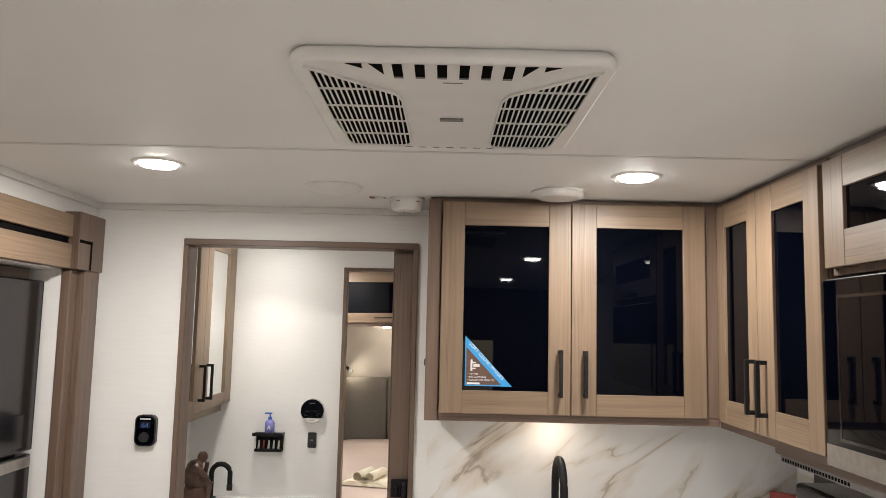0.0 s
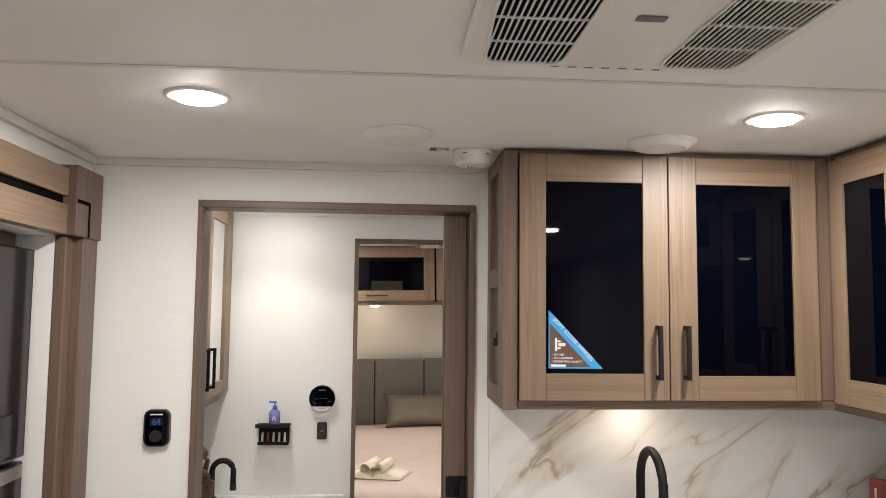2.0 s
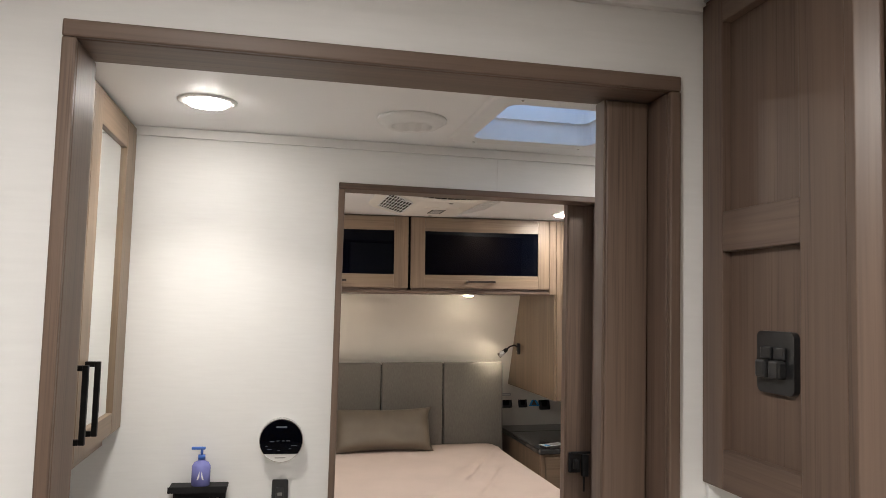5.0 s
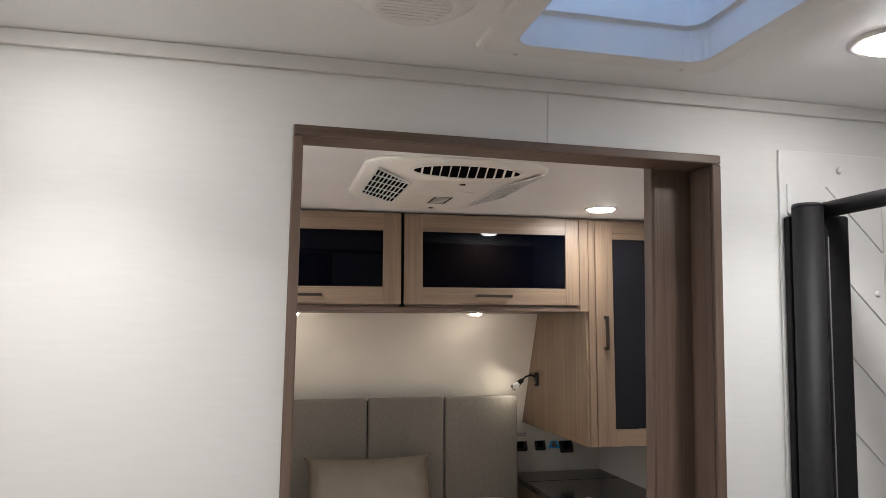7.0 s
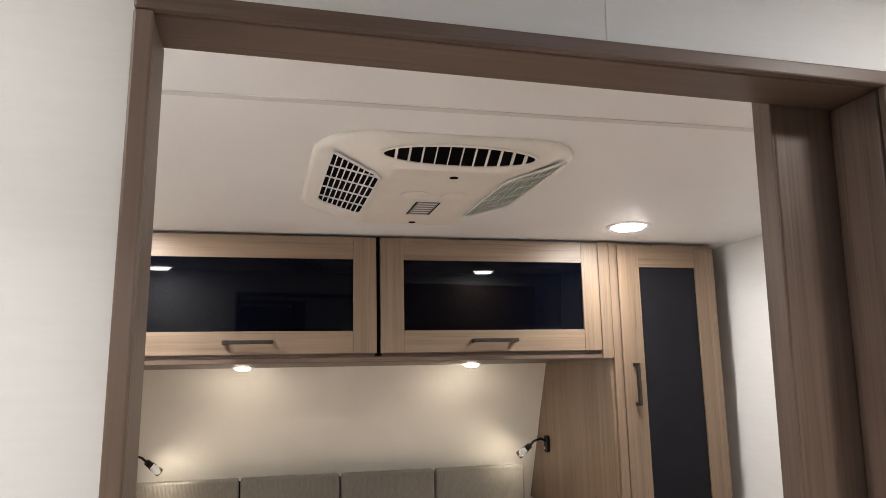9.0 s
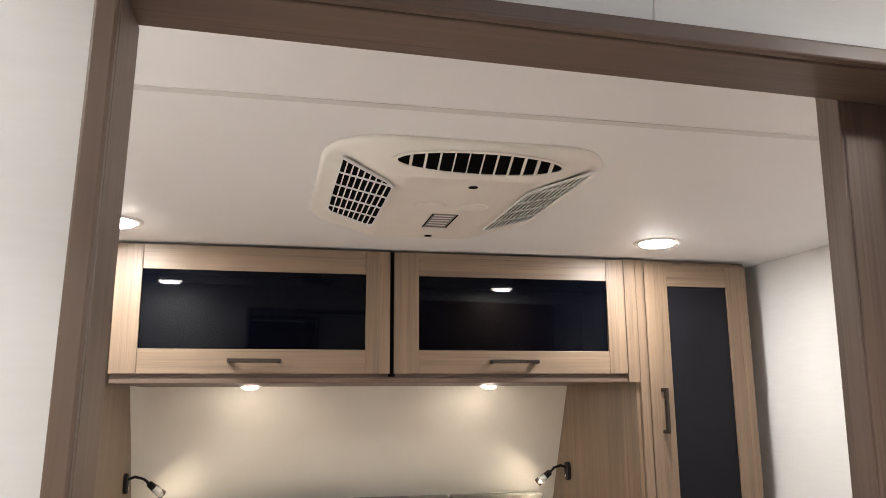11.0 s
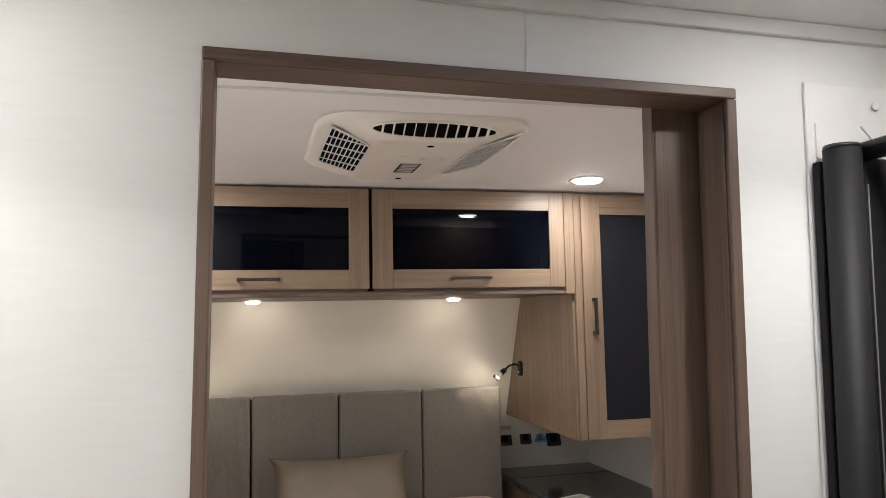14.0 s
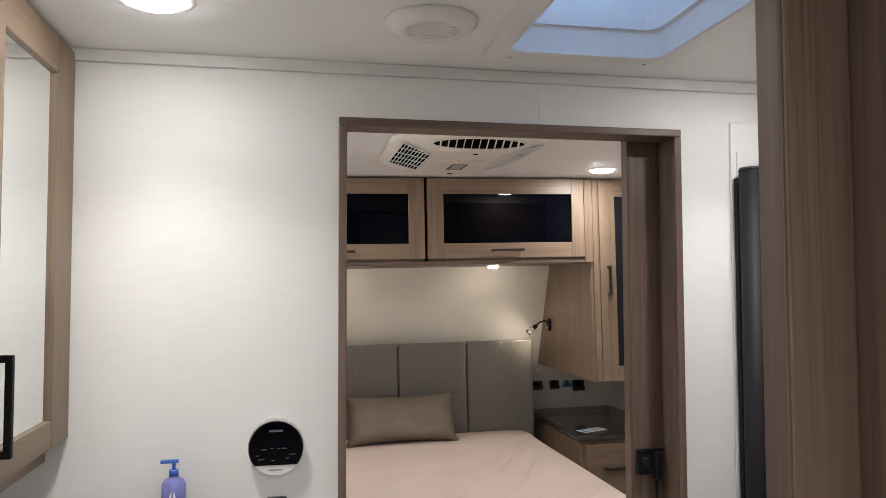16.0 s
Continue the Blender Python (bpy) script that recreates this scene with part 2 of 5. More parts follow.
M_WELL = plain("skylight_well", (0.80, 0.81, 0.82), 0.3, 0, 0.02)


def dome_mat():
    m, n, l, b = mat("frosted_dome")
    tr = n.new("ShaderNodeBsdfTranslucent")
    tr.inputs[0].default_value = (0.66, 0.80, 0.95, 1)
    l.new(tr.outputs[0], n["Material Output"].inputs[0])
    return m


M_DOME = dome_mat()


def glass_mat(name, color, rough=0.0):
    m, n, l, b = mat(name)
    b.inputs["Base Color"].default_value = (*color, 1)
    b.inputs["Transmission Weight"].default_value, b.inputs["Roughness"].default_value = 1.0, rough
    b.inputs["IOR"].default_value = 1.45
    return m


M_CLEAR = glass_mat("clear_plastic", (0.93, 0.94, 0.98))

# ---- building helpers ----


def box(bm, x0, x1, y0, y1, z0, z1, bevel=0.0, mi=0, seg=2):
    vs = [bm.verts.new((x, y, z)) for z in (z0, z1) for x, y in ((x0, y0), (x1, y0), (x1, y1), (x0, y1))]
    fs = [bm.faces.new([vs[i] for i in q]) for q in ((3, 2, 1, 0), (4, 5, 6, 7), (0, 1, 5, 4), (1, 2, 6, 5), (2, 3, 7, 6), (3, 0, 4, 7))]
    for f in fs:
        f.material_index = mi
    if bevel:
        es = {e for f in fs for e in f.edges}
        res = bmesh.ops.bevel(bm, geom=list(es), offset=bevel, segments=seg, affect="EDGES", profile=0.5)
        for f in res["faces"]:
            f.material_index = mi
    return bm


def cyl(bm, p, q, r0, r1=None, n=20, caps=True, mi=0):
    """A tapered rod from p to q."""
    p, q = Vector(p), Vector(q)
    r1 = r0 if r1 is None else r1
    m = (q - p).to_track_quat("Z", "Y").to_matrix()
    rings = []
    for c, r in ((p, r0), (q, r1)):
        rings.append([bm.verts.new(c + m @ Vector((r * math.cos(2 * math.pi * i / n), r * math.sin(2 * math.pi * i / n), 0))) for i in range(n)])
    for i in range(n):
        f = bm.faces.new((rings[0][i], rings[0][(i + 1) % n], rings[1][(i + 1) % n], rings[1][i]))
        f.smooth, f.material_index = True, mi
    if caps:
        for ring in (rings[0][::-1], rings[1]):
            bm.faces.new(ring).material_index = mi
    return bm


def turned(bm, profile, n=32, c=(0, 0, 0), mi=0, sx=1.0, sy=1.0):
    """A body of rotation about z from (radius, z) pairs."""
    rings = []
    for r, z in profile:
        rings.append([bm.verts.new((c[0] + sx * r * math.cos(2 * math.pi * i / n), c[1] + sy * r * math.sin(2 * math.pi * i / n), c[2] + z)) for i in range(n)])
    for a, b in zip(rings, rings[1:]):
        for i in range(n):
            f = bm.faces.new((a[i], a[(i + 1) % n], b[(i + 1) % n], b[i]))
            f.smooth, f.material_index = True, mi
    bm.faces.new(rings[0][::-1]).material_index = mi
    bm.faces.new(rings[-1]).material_index = mi
    return bm


def tube(bm, pts, r, n=12):
    """A round bar bent along points."""
    pts = [Vector(p) for p in pts]
    rings = []
    up = Vector((0.13, 0.31, 0.94))
    for i, p in enumerate(pts):
        d = (pts[min(i + 1, len(pts) - 1)] - pts[max(i - 1, 0)]).normalized()
        a = d.cross(up).normalized()
        b = d.cross(a)
        rings.append([bm.verts.new(p + r * (a * math.cos(2 * math.pi * k / n) + b * math.sin(2 * math.pi * k / n))) for k in range(n)])
    for u, v in zip(rings, rings[1:]):
        for k in range(n):
            bm.faces.new((u[k], u[(k + 1) % n], v[(k + 1) % n], v[k])).smooth = True
    bm.faces.new(rings[0][::-1])
    bm.faces.new(rings[-1])
    return bm


def prism(bm, poly, z0, z1, mi=0):
    """A flat polygon in x and y, thickened from z0 to z1."""
    a, b = [bm.verts.new((x, y, z0)) for x, y in poly], [bm.verts.new((x, y, z1)) for x, y in poly]
    bm.faces.new(a[::-1]).material_index = mi
    bm.faces.new(b).material_index = mi
    k = len(poly)
    for i in range(k):
        bm.faces.new((a[i], a[(i + 1) % k], b[(i + 1) % k], b[i])).material_index = mi
    return bm


def upright(bm):
    """Turns what lies in x and y, thick in z, up into x and z, thick towards -y."""
    bmesh.ops.transform(bm, matrix=Matrix(((1, 0, 0, 0), (0, 0, -1, 0), (0, 1, 0, 0), (0, 0, 0, 1))), verts=bm.verts)
    return bm


def clip(poly, keep):
    """Clips a polygon against half planes (a, b, c): a x + b y <= c."""
    for a, b, c in keep:
        out = []
        for (x0, y0), (x1, y1) in zip(poly, poly[1:] + poly[:1]):
            d0, d1 = a * x0 + b * y0 - c, a * x1 + b * y1 - c
            if d0 <= 0:
                out.append((x0, y0))
            if d0 * d1 < 0:
                s = d0 / (d0 - d1)
                out.append((x0 + s * (x1 - x0), y0 + s * (y1 - y0)))
        poly = out
        if len(poly) < 3:
            return []
    return poly


def planes(poly):
    """The half planes that bound a convex polygon given anticlockwise."""
    out = []
    for (x0, y0), (x1, y1) in zip(poly, poly[1:] + poly[:1]):
        a, b = y1 - y0, x0 - x1
        out.append((a, b, a * x0 + b * y0))
    return out


def rounded(x0, x1, y0, y1, r, n=6):
    pts = []
    for cx, cy, a in ((x1 - r, y0 + r, -90), (x1 - r, y1 - r, 0), (x0 + r, y1 - r, 90), (x0 + r, y0 + r, 180)):
        for i in range(n + 1):
            t = radians(a + 90 * i / n)
            pts.append((cx + r * math.cos(t), cy + r * math.sin(t)))
    return pts


def part(name, bm, material, parent=None, label="", at=None):
    me = bpy.data.meshes.new(name)
    bmesh.ops.recalc_face_normals(bm, faces=bm.faces)
    bm.to_mesh(me)
    bm.free()
    for m in material if isinstance(material, (list, tuple)) else [material]:
        me.materials.append(m)
    ob = new(name, me)
    if parent:
        ob.parent = parent
    if at is not None:
        ob.matrix_basis = at
    return tagged(ob, label)


def thing(name, label, category, at, group=""):
    ob = new(name)
    ob.empty_display_size = 0.05
    ob.matrix_basis = at
    return tagged(ob, label, category, group)


def B():
    return bmesh.new()


def solid(name, boxes, material, parent=None, label="", bevel=0.0):
    bm = B()
    for b in boxes:
        box(bm, *b, bevel=bevel)
    return part(name, bm, material, parent, label)


def structure(name, boxes, material, label, bevel=0.0):
    return tagged(solid(name, boxes, material, None, label, bevel), kind="structure")


def writing(name, text, size, material, parent, at, extrude=0.0002, spacing=1.0, align="LEFT"):
    cu = bpy.data.curves.new(name, "FONT")
    cu.body, cu.size, cu.extrude, cu.space_character, cu.align_x = text, size, extrude, spacing, align
    tmp = bpy.data.objects.new(name, cu)
    me = bpy.data.meshes.new_from_object(tmp)
    bpy.data.objects.remove(tmp)
    me.materials.append(material)
    ob = new(name, me)
    ob.parent = parent
    ob.matrix_basis = at
    return ob

# ---- the plan ----
XL, XR = -1.18, 1.27                     # long walls
Y0, Y1, Y1B, Y2, Y2B, YE = -3.0, 2.472, 2.56, 3.603, 3.671, 6.37   # rear wall, first cross wall, second cross wall, front
ZC = 2.02                                # ceiling
ZCB = 2.012                              # bedroom ceiling
D1 = (-0.87, -0.045, 1.9)                # first doorway, outer edges of its trim
D2 = (-0.4535, 0.356, 1.898)

floor = structure("floor", [(XL - 0.9, XR + 0.1, Y0 - 0.1, YE, -0.05, -0.004)], M_BLKSHADE, "dark subfloor under the planks")
ceiling = structure("ceiling", [(XL - 0.05, XR + 0.05, Y0, Y1 + 0.03, ZC, ZC + 0.05)], M_CEIL, "smooth white ceiling panel")
SK = (-0.114, 0.220, 3.075, 3.434)         # skylight opening in the bathroom ceiling
ceil_bath = structure("ceiling_bath", [(XL - 0.05, SK[0], Y1 + 0.03, Y2B - 0.02, ZC, ZC + 0.05), (SK[1], XR + 0.05, Y1 + 0.03, Y2B - 0.02, ZC, ZC + 0.05),
                                       (SK[0], SK[1], Y1 + 0.03, SK[2], ZC, ZC + 0.05), (SK[0], SK[1], SK[3], Y2B - 0.02, ZC, ZC + 0.05)],
                      M_CEIL, "smooth white ceiling with a skylight opening")
ceil_bed = structure("ceiling_bedroom", [(XL - 0.05, XR + 0.05, Y2B - 0.02, YE, ZCB, ZCB + 0.04)], M_CEIL, "smooth white bedroom ceiling")

# cross walls, open at the doorways
for nm, (a, b, top), y0, y1, zt in (("wall_living", D1, Y1, Y1B, ZC), ("wall_bedroom", D2, Y2, Y2B, ZC + 0.03)):
    a, b, top = a + 0.004, b - 0.004, top - 0.004
    structure(nm, [(XL, a, y0, y1, 0, zt), (b, XR, y0, y1, 0, zt), (a, b, y0, y1, top, zt)], M_WALL, "white textured wall with a doorway")
structure("wall_left_front", [(XL - 0.06, XL, 2.345, YE, 0, ZC + 0.03)], M_WALL, "white side wall")
structure("wall_left_rear", [(XL - 0.06, XL, Y0, -1.6, 0, ZC), (XL - 0.06, XL, -1.6, 2.345, 1.78, ZC)], M_WALL, "white side wall above the slide-out")
structure("wall_right", [(XR, XR + 0.06, Y0, 1.40, 0, ZC), (XR, XR + 0.06, 1.40, 2.32, 0, 0.93), (XR, XR + 0.06, 1.40, 2.32, 1.18, ZC),
                         (XR, XR + 0.06, 2.32, YE, 0, ZC + 0.03)], M_WALL, "white side wall with a kitchen window")
# never in view; its dark wood is chosen to dim reflections in the black glass
structure("wall_rear", [(XL - 0.06, -0.55, Y0 - 0.06, Y0, 0, ZC), (0.55, XR + 0.06, Y0 - 0.06, Y0, 0, ZC), (-0.55, 0.55, Y0 - 0.06, Y0, 0, 0.95), (-0.55, 0.55, Y0 - 0.06, Y0, 1.5, ZC)],
          WOODSHADE["z"], "brown wood rear wall with a window")
structure("wall_slide_out", [(XL - 0.72, XL - 0.66, -1.6, 2.25, 0, 1.8), (XL - 0.66, -1.1765, 2.234, 2.344, 0, 1.78), (XL - 0.66, XL - 0.005, -1.64, -1.6, 0, 1.78)],
          M_WALL, "white walls of the slide-out bay")
structure("ceiling_slide_out", [(XL - 0.66, XL - 0.005, -1.6, 2.233, 1.765, 1.80)], M_CEIL, "white ceiling of the slide-out bay")
bm = B()
# leaning front wall behind the bed: its top leans into the room
poly = [(5.625, 2.05), (5.79, 1.68), (6.06, 1.09), (6.20, 0.75), (6.20, 0.0), (6.36, 0.0), (6.36, 2.05)]
vs0, vs1 = [bm.verts.new((XL, y, z)) for y, z in poly], [bm.verts.new((XR, y, z)) for y, z in poly]
for i in range(len(poly)):
    j = (i + 1) % len(poly)
    bm.faces.new((vs0[i], vs0[j], vs1[j], vs1[i]))
bm.faces.new(vs0)
bm.faces.new(vs1[::-1])
tagged(part("wall_front", bm, M_CREAMWALL, None, "cream leaning front wall above the headboard"), kind="structure")


def cove(name, boxes, label):
    return structure(name, boxes, M_TRIMW, label, 0.0004)


cove("ceiling_seam_trim", [(XL, XR, 1.574, 1.590, ZC - 0.0016, ZC - 0.0004)], "thin white batten over the ceiling seam")
cove("ceiling_seam_trim_bedroom", [(XL, XR, 4.102, 4.120, ZCB - 0.0016, ZCB - 0.0004)], "thin white batten over the ceiling seam")
cove("ceiling_trim", [(XL, -0.012, Y1 - 0.014, Y1 - 0.001, ZC - 0.022, ZC - 0.001)], "thin white trim along the ceiling edge")
cove("ceiling_trim_bath", [(XL, XR, Y2 - 0.012, Y2 - 0.001, ZC - 0.026, ZC - 0.001), (XL, XR, Y1B + 0.001, Y1B + 0.012, ZC - 0.026, ZC - 0.001)], "thin white trim along the ceiling edge")
cove("ceiling_trim_side", [(XL + 0.001, XL + 0.016, Y0, Y1 - 0.014, ZC - 0.024, ZC - 0.001)], "thin white trim along the ceiling edge")
structure("wall_seam_strip", [(0.0065, 0.0075, Y2 - 0.0012, Y2 - 0.0002, D2[2], ZC - 0.026)], M_TRIMW, "fine joint in the wall covering")


def doorway(name, a, b, top, y0, y1, cas, side, label):
    """A wooden door lining with a narrow flat casing on the camera's side."""
    d = tagged(new(name), label, kind="structure")
    d.empty_display_size = 0.05
    for s, x0, x1 in (("left", a, a + side), ("right", b - side, b)):
        part("jamb", box(B(), x0 + 0.001, x1 - 0.001, y0 + 0.002, y1 + 0.006, 0, top - cas, 0.002), WOODSHADE["z"], d)
        bm = B()
        box(bm, x0, x1, y0 - 0.012, y0 - 0.002, 0, top - cas - 0.0005, 0.0025)
        part("casing", bm, WOODSHADE["z"], d)
    part("head_jamb", box(B(), a, b, y0 + 0.002, y1 + 0.006, top - cas + 0.001, top - 0.001, 0.002), WOODSHADE["x"], d)
    part("head_casing", box(B(), a, b, y0 - 0.012, y0 - 0.002, top - cas, top, 0.0025), WOODSHADE["x"], d)
    return d


doorway("door_frame_1", *D1, Y1, Y1B, 0.022, 0.017, "brown wood lining of the bathroom doorway")
doorway("door_frame_2", *D2, Y2, Y2B, 0.0175, 0.0175, "brown wood lining of the bedroom doorway")


def pocket_door(name, x0, x1, y, top, latch_z, label, t=0.03, hook=0.0):
    """A sliding door, nearly all in its pocket, with a black latch."""
    d = tagged(new(name), label, kind="structure")
    d.empty_display_size = 0.05
    part("leaf", box(B(), x0, x1, y, y + t, 0.01, top, 0.003), WOODSHADE["z"], d)
    part("edge_strip", box(B(), x0 - 0.004, x0 - 0.0002, y - 0.0005, y + t + 0.0005, 0.01, top, 0.0015), WOODSHADE["z"], d)
    bm = B()
    box(bm, x0 + 0.008, x0 + 0.045, y - 0.012, y - 0.0005, latch_z - 0.03, latch_z + 0.03, 0.003)
    box(bm, x0 + 0.018, x0 + 0.034, y - 0.026, y - 0.010, latch_z - 0.018, latch_z + 0.012, 0.004)
    box(bm, x0 + 0.012, x0 + 0.075, y - 0.016, y - 0.010, latch_z + 0.026, latch_z + 0.033, 0.002)
    lt = part("latch", bm, M_BLACK, d, "matt black latch")
    bm = B()
    box(bm, x0 + 0.046, x0 + 0.065, y - 0.028 - hook, y - 0.008 - hook, latch_z - 0.04, latch_z + 0.026, 0.004)
    box(bm, x0 + 0.050, x0 + 0.056, y - 0.02 - hook, y - 0.014 - hook, latch_z - 0.085, latch_z - 0.04, 0.002)
    part("hook", bm, M_BLACK, d)
    return d


pocket_door("door_1", -0.131, -0.0635, 2.525, D1[2] - 0.024, 1.05, "brown wood sliding door pushed back into its pocket", 0.032)
pocket_door("door_2", 0.261, 1.10, 3.681, 1.96, 1.10, "brown wood sliding door pushed back behind the wall", 0.032, 0.0)

# slide-out fascia
fas = tagged(new("slide_out_trim"), "brown wood fascia framing the fridge bay", kind="structure")
fas.empty_display_size = 0.05
part("post", box(B(), -1.176, -1.146, 2.232, 2.282, 0, 1.765, 0.003), WOODSHADE["z"], fas)
part("post_strip", box(B(), -1.176, -1.124, 2.286, 2.386, 0, 1.765, 0.003), WOODSHADE["z"], fas)
# black strips paint the shade into the fascia's grooves
part("post_groove", box(B(), -1.176, -1.150, 2.2815, 2.2865, 0, 1.764), M_BLKSHADE, fas)
part("header_board", box(B(), -1.176, -1.142, -1.6, 2.222, 1.868, 1.940, 0.003), OAK["y"], fas)
part("header_board", box(B(), -1.176, -1.142, -1.6, 2.222, 1.768, 1.846, 0.003), OAK["y"], fas)
part("header_groove", box(B(), -1.176, -1.156, -1.6, 2.222, 1.845, 1.869), M_BLKSHADE, fas)
part("corner_block", box(B(), -1.176, -1.120, 2.223, 2.398, 1.766, 1.952, 0.003), WOODSHADE["z"], fas)
# L-shaped black strip on the block, drawn as a shaded groove
bm = B()
box(bm, -1.1205, -1.1185, 2.224, 2.310, 1.852, 1.862)
box(bm, -1.1205, -1.1185, 2.300, 2.310, 1.768, 1.852)
part("block_groove", bm, M_BLKSHADE, fas)

# ---- lamps and ceiling fixtures ----


def downlight(at, r=0.05, ring=0.068, glowmat=None, name="downlight", label="round recessed LED downlight, switched on, with a white rim"):
    d = thing(name, label, "ceiling light", at, "ceiling downlights")
    part("rim", turned(B(), [(r, -0.003), (ring - 0.008, -0.0045), (ring, -0.0015), (ring, 0.0), (r, 0.0)]), M_PLASTIC, d)
    part("lens", turned(B(), [(r * 0.6, -0.0115), (r * 0.88, -0.0095), (r * 1.004, -0.0035)]), glowmat or M_LAMP, d)
    return d


for watts, tint, spots in ((SPOT, (1.0, 0.965, 0.93), ((-0.710, 1.771, ZC), (0.553, 1.808, ZC), (-0.71, 0.2, ZC), (0.553, 0.2, ZC), (-0.71, -1.6, ZC), (0.553, -1.6, ZC))),
                           (SPOT_BATH, (1.0, 0.955, 0.88), ((-0.783, 3.284, ZC),)),
                           (SPOT_BATH * 1.25, (1.0, 0.965, 0.92), ((0.462, 3.278, ZC),)),
                           (SPOT_BED, (1.0, 0.97, 0.93), ((0.752, 4.985, ZCB), (-0.710, 4.985, ZCB), (0.77, 3.86, ZCB), (-0.785, 3.86, ZCB)))):
    first = downlight(pose(*spots[0]))
    for q in spots[1:]:
        copy_thing(first, pose(*q))
    for q in spots:
        beam = bpy.data.lights.new("downlight_beam", "AREA")
        beam.energy, beam.color, beam.shape, beam.size = watts, tint, "DISK", 0.085
        beam.spread = radians(106 if Y1 < q[1] < Y2 else 180)
        new("downlight_beam", beam).matrix_world = pose(q[0], q[1], q[2] - 0.014)


def vent(at, label, louvre=True):
    v = thing("ceiling_vent" if louvre else "ceiling_speaker", label, "air vent" if louvre else "speaker", at, "round ceiling vents" if louvre else "ceiling speakers")
    part("rim", turned(B(), [(0.0505, -0.0195), (0.054, -0.0215), (0.064, -0.0205), (0.076, -0.0130), (0.0815, -0.0075), (0.0865, -0.0065), (0.0865, 0.0), (0.0505, 0.0)], 40), M_PLASTIC, v)
    if not louvre:
        part("mesh", turned(B(), [(0.0503, -0.0188), (0.0503, -0.012)], 40), M_MESH, v, "fine grey mesh")
        return v
    # dark disc close behind the slats, coloured as the shade between them
    part("grille_back", turned(B(), [(0.050, -0.0165), (0.050, -0.012)], 40), M_VENTSHADE, v)
    for i in range(9):
        y = -0.042 + i * 0.0105
        h = math.sqrt(max(0.0, 0.05 ** 2 - y * y))
        bm = B()
        prism(bm, [(-h, y - 0.0026), (h, y - 0.0026), (h, y + 0.0026), (-h, y + 0.0026)], -0.0205, -0.0166)
        part("slat", bm, M_PLASTIC, v)
    return v


vent(pose(-0.291, 2.052, ZC), "round white plastic ceiling speaker with a grey mesh", False)
vent(pose(0.386, 2.062, ZC), "round white plastic ceiling speaker above the kitchen cabinet", False)
vent(pose(-0.299, 3.307, ZC), "round white plastic ceiling vent with louvres beside the skylight")

sm = thing("smoke_alarm", "round white smoke alarm on the ceiling", "smoke alarm", pose(-0.080, 2.247, ZC))
part("body", turned(B(), [(0.034, -0.041), (0.044, -0.040), (0.050, -0.034), (0.053, -0.012), (0.056, -0.010), (0.056, 0.0)], 40), M_PLASTIC, sm)
part("button", turned(B(), [(0.012, -0.0425), (0.014, -0.041)], 24, (0.0, -0.016, 0), sx=1.3), M_PLASTIC, sm)
for i in range(3):
    part("slot", box(B(), -0.012 + i * 0.009, -0.008 + i * 0.009, 0.012, 0.030, -0.0424, -0.0405), M_GREY, sm)
for i in range(5):
    a = 2 * math.pi * (i + 0.35) / 5
    part("side_slot", box(B(), -0.006, 0.006, -0.0006, 0.0006, -0.014, -0.0115), M_GREY, sm, at=Matrix.Translation((0.0535 * math.cos(a), 0.0535 * math.sin(a), -0.001)) @ Matrix.Rotation(a + math.pi / 2, 4, "Z"))
tg = thing("warning_label", "small red and grey printed label on the ceiling", "label", pose(-0.174, 2.228, ZC))
part("backing", box(B(), -0.026, 0.026, -0.017, 0.017, -0.0012, -0.0003), M_GREY, tg)
for i, (x0, x1) in enumerate(((-0.024, -0.010), (-0.007, 0.024), (-0.007, 0.020), (-0.007, 0.024), (-0.007, 0.018))):
    y = 0 if i == 0 else -0.012 + (i - 1) * 0.008
    h = 0.014 if i == 0 else 0.0022
    part("print", box(B(), x0, x1, y - h, y + h, -0.0016, -0.0012), M_REDSIGN if i == 0 else M_WHITE, tg)


def grille(parent, poly, z, ny, nx, name="grille", at=None):
    """A slotted panel seen from below: black sheet painted for the shade, long bars across x, a few bars along y."""
    keep = planes(poly)
    xs, ys = [p[0] for p in poly], [p[1] for p in poly]
    g = part(name, prism(B(), poly, z - 0.0012, z - 0.0004), M_BLKSHADE, parent, "slotted intake grille over a black sheet for its shade", at)
    x0, x1, y0, y1 = min(xs), max(xs), min(ys), max(ys)
    for i in range(nx + 1):
        c = x0 + (x1 - x0) * i / nx
        q = clip([(c - 0.0013, y0), (c + 0.0013, y0), (c + 0.0013, y1), (c - 0.0013, y1)], keep)
        if q:
            part("bar", prism(B(), q, z - 0.0036, z - 0.0012), M_PLASTIC, g)
    for i in range(1, ny):
        c = y0 + (y1 - y0) * i / ny
        q = clip([(x0, c - 0.0016), (x1, c - 0.0016), (x1, c + 0.0016), (x0, c + 0.0016)], keep)
        if q:
            part("cross_bar", prism(B(), q, z - 0.0040, z - 0.0012), M_PLASTIC, g)
    cx, cy = sum(xs) / len(xs), sum(ys) / len(ys)
    bm = B()
    big = [(cx + (x - cx) * 1.06, cy + (y - cy) * 1.035) for x, y in poly]
    k = len(poly)
    for i in range(k):
        j = (i + 1) % k
        bm2 = [poly[i], poly[j], big[j], big[i]]
        prism(bm, bm2, z - 0.0045, z - 0.0004)
    part("surround", bm, M_PLASTIC, g)
    return g


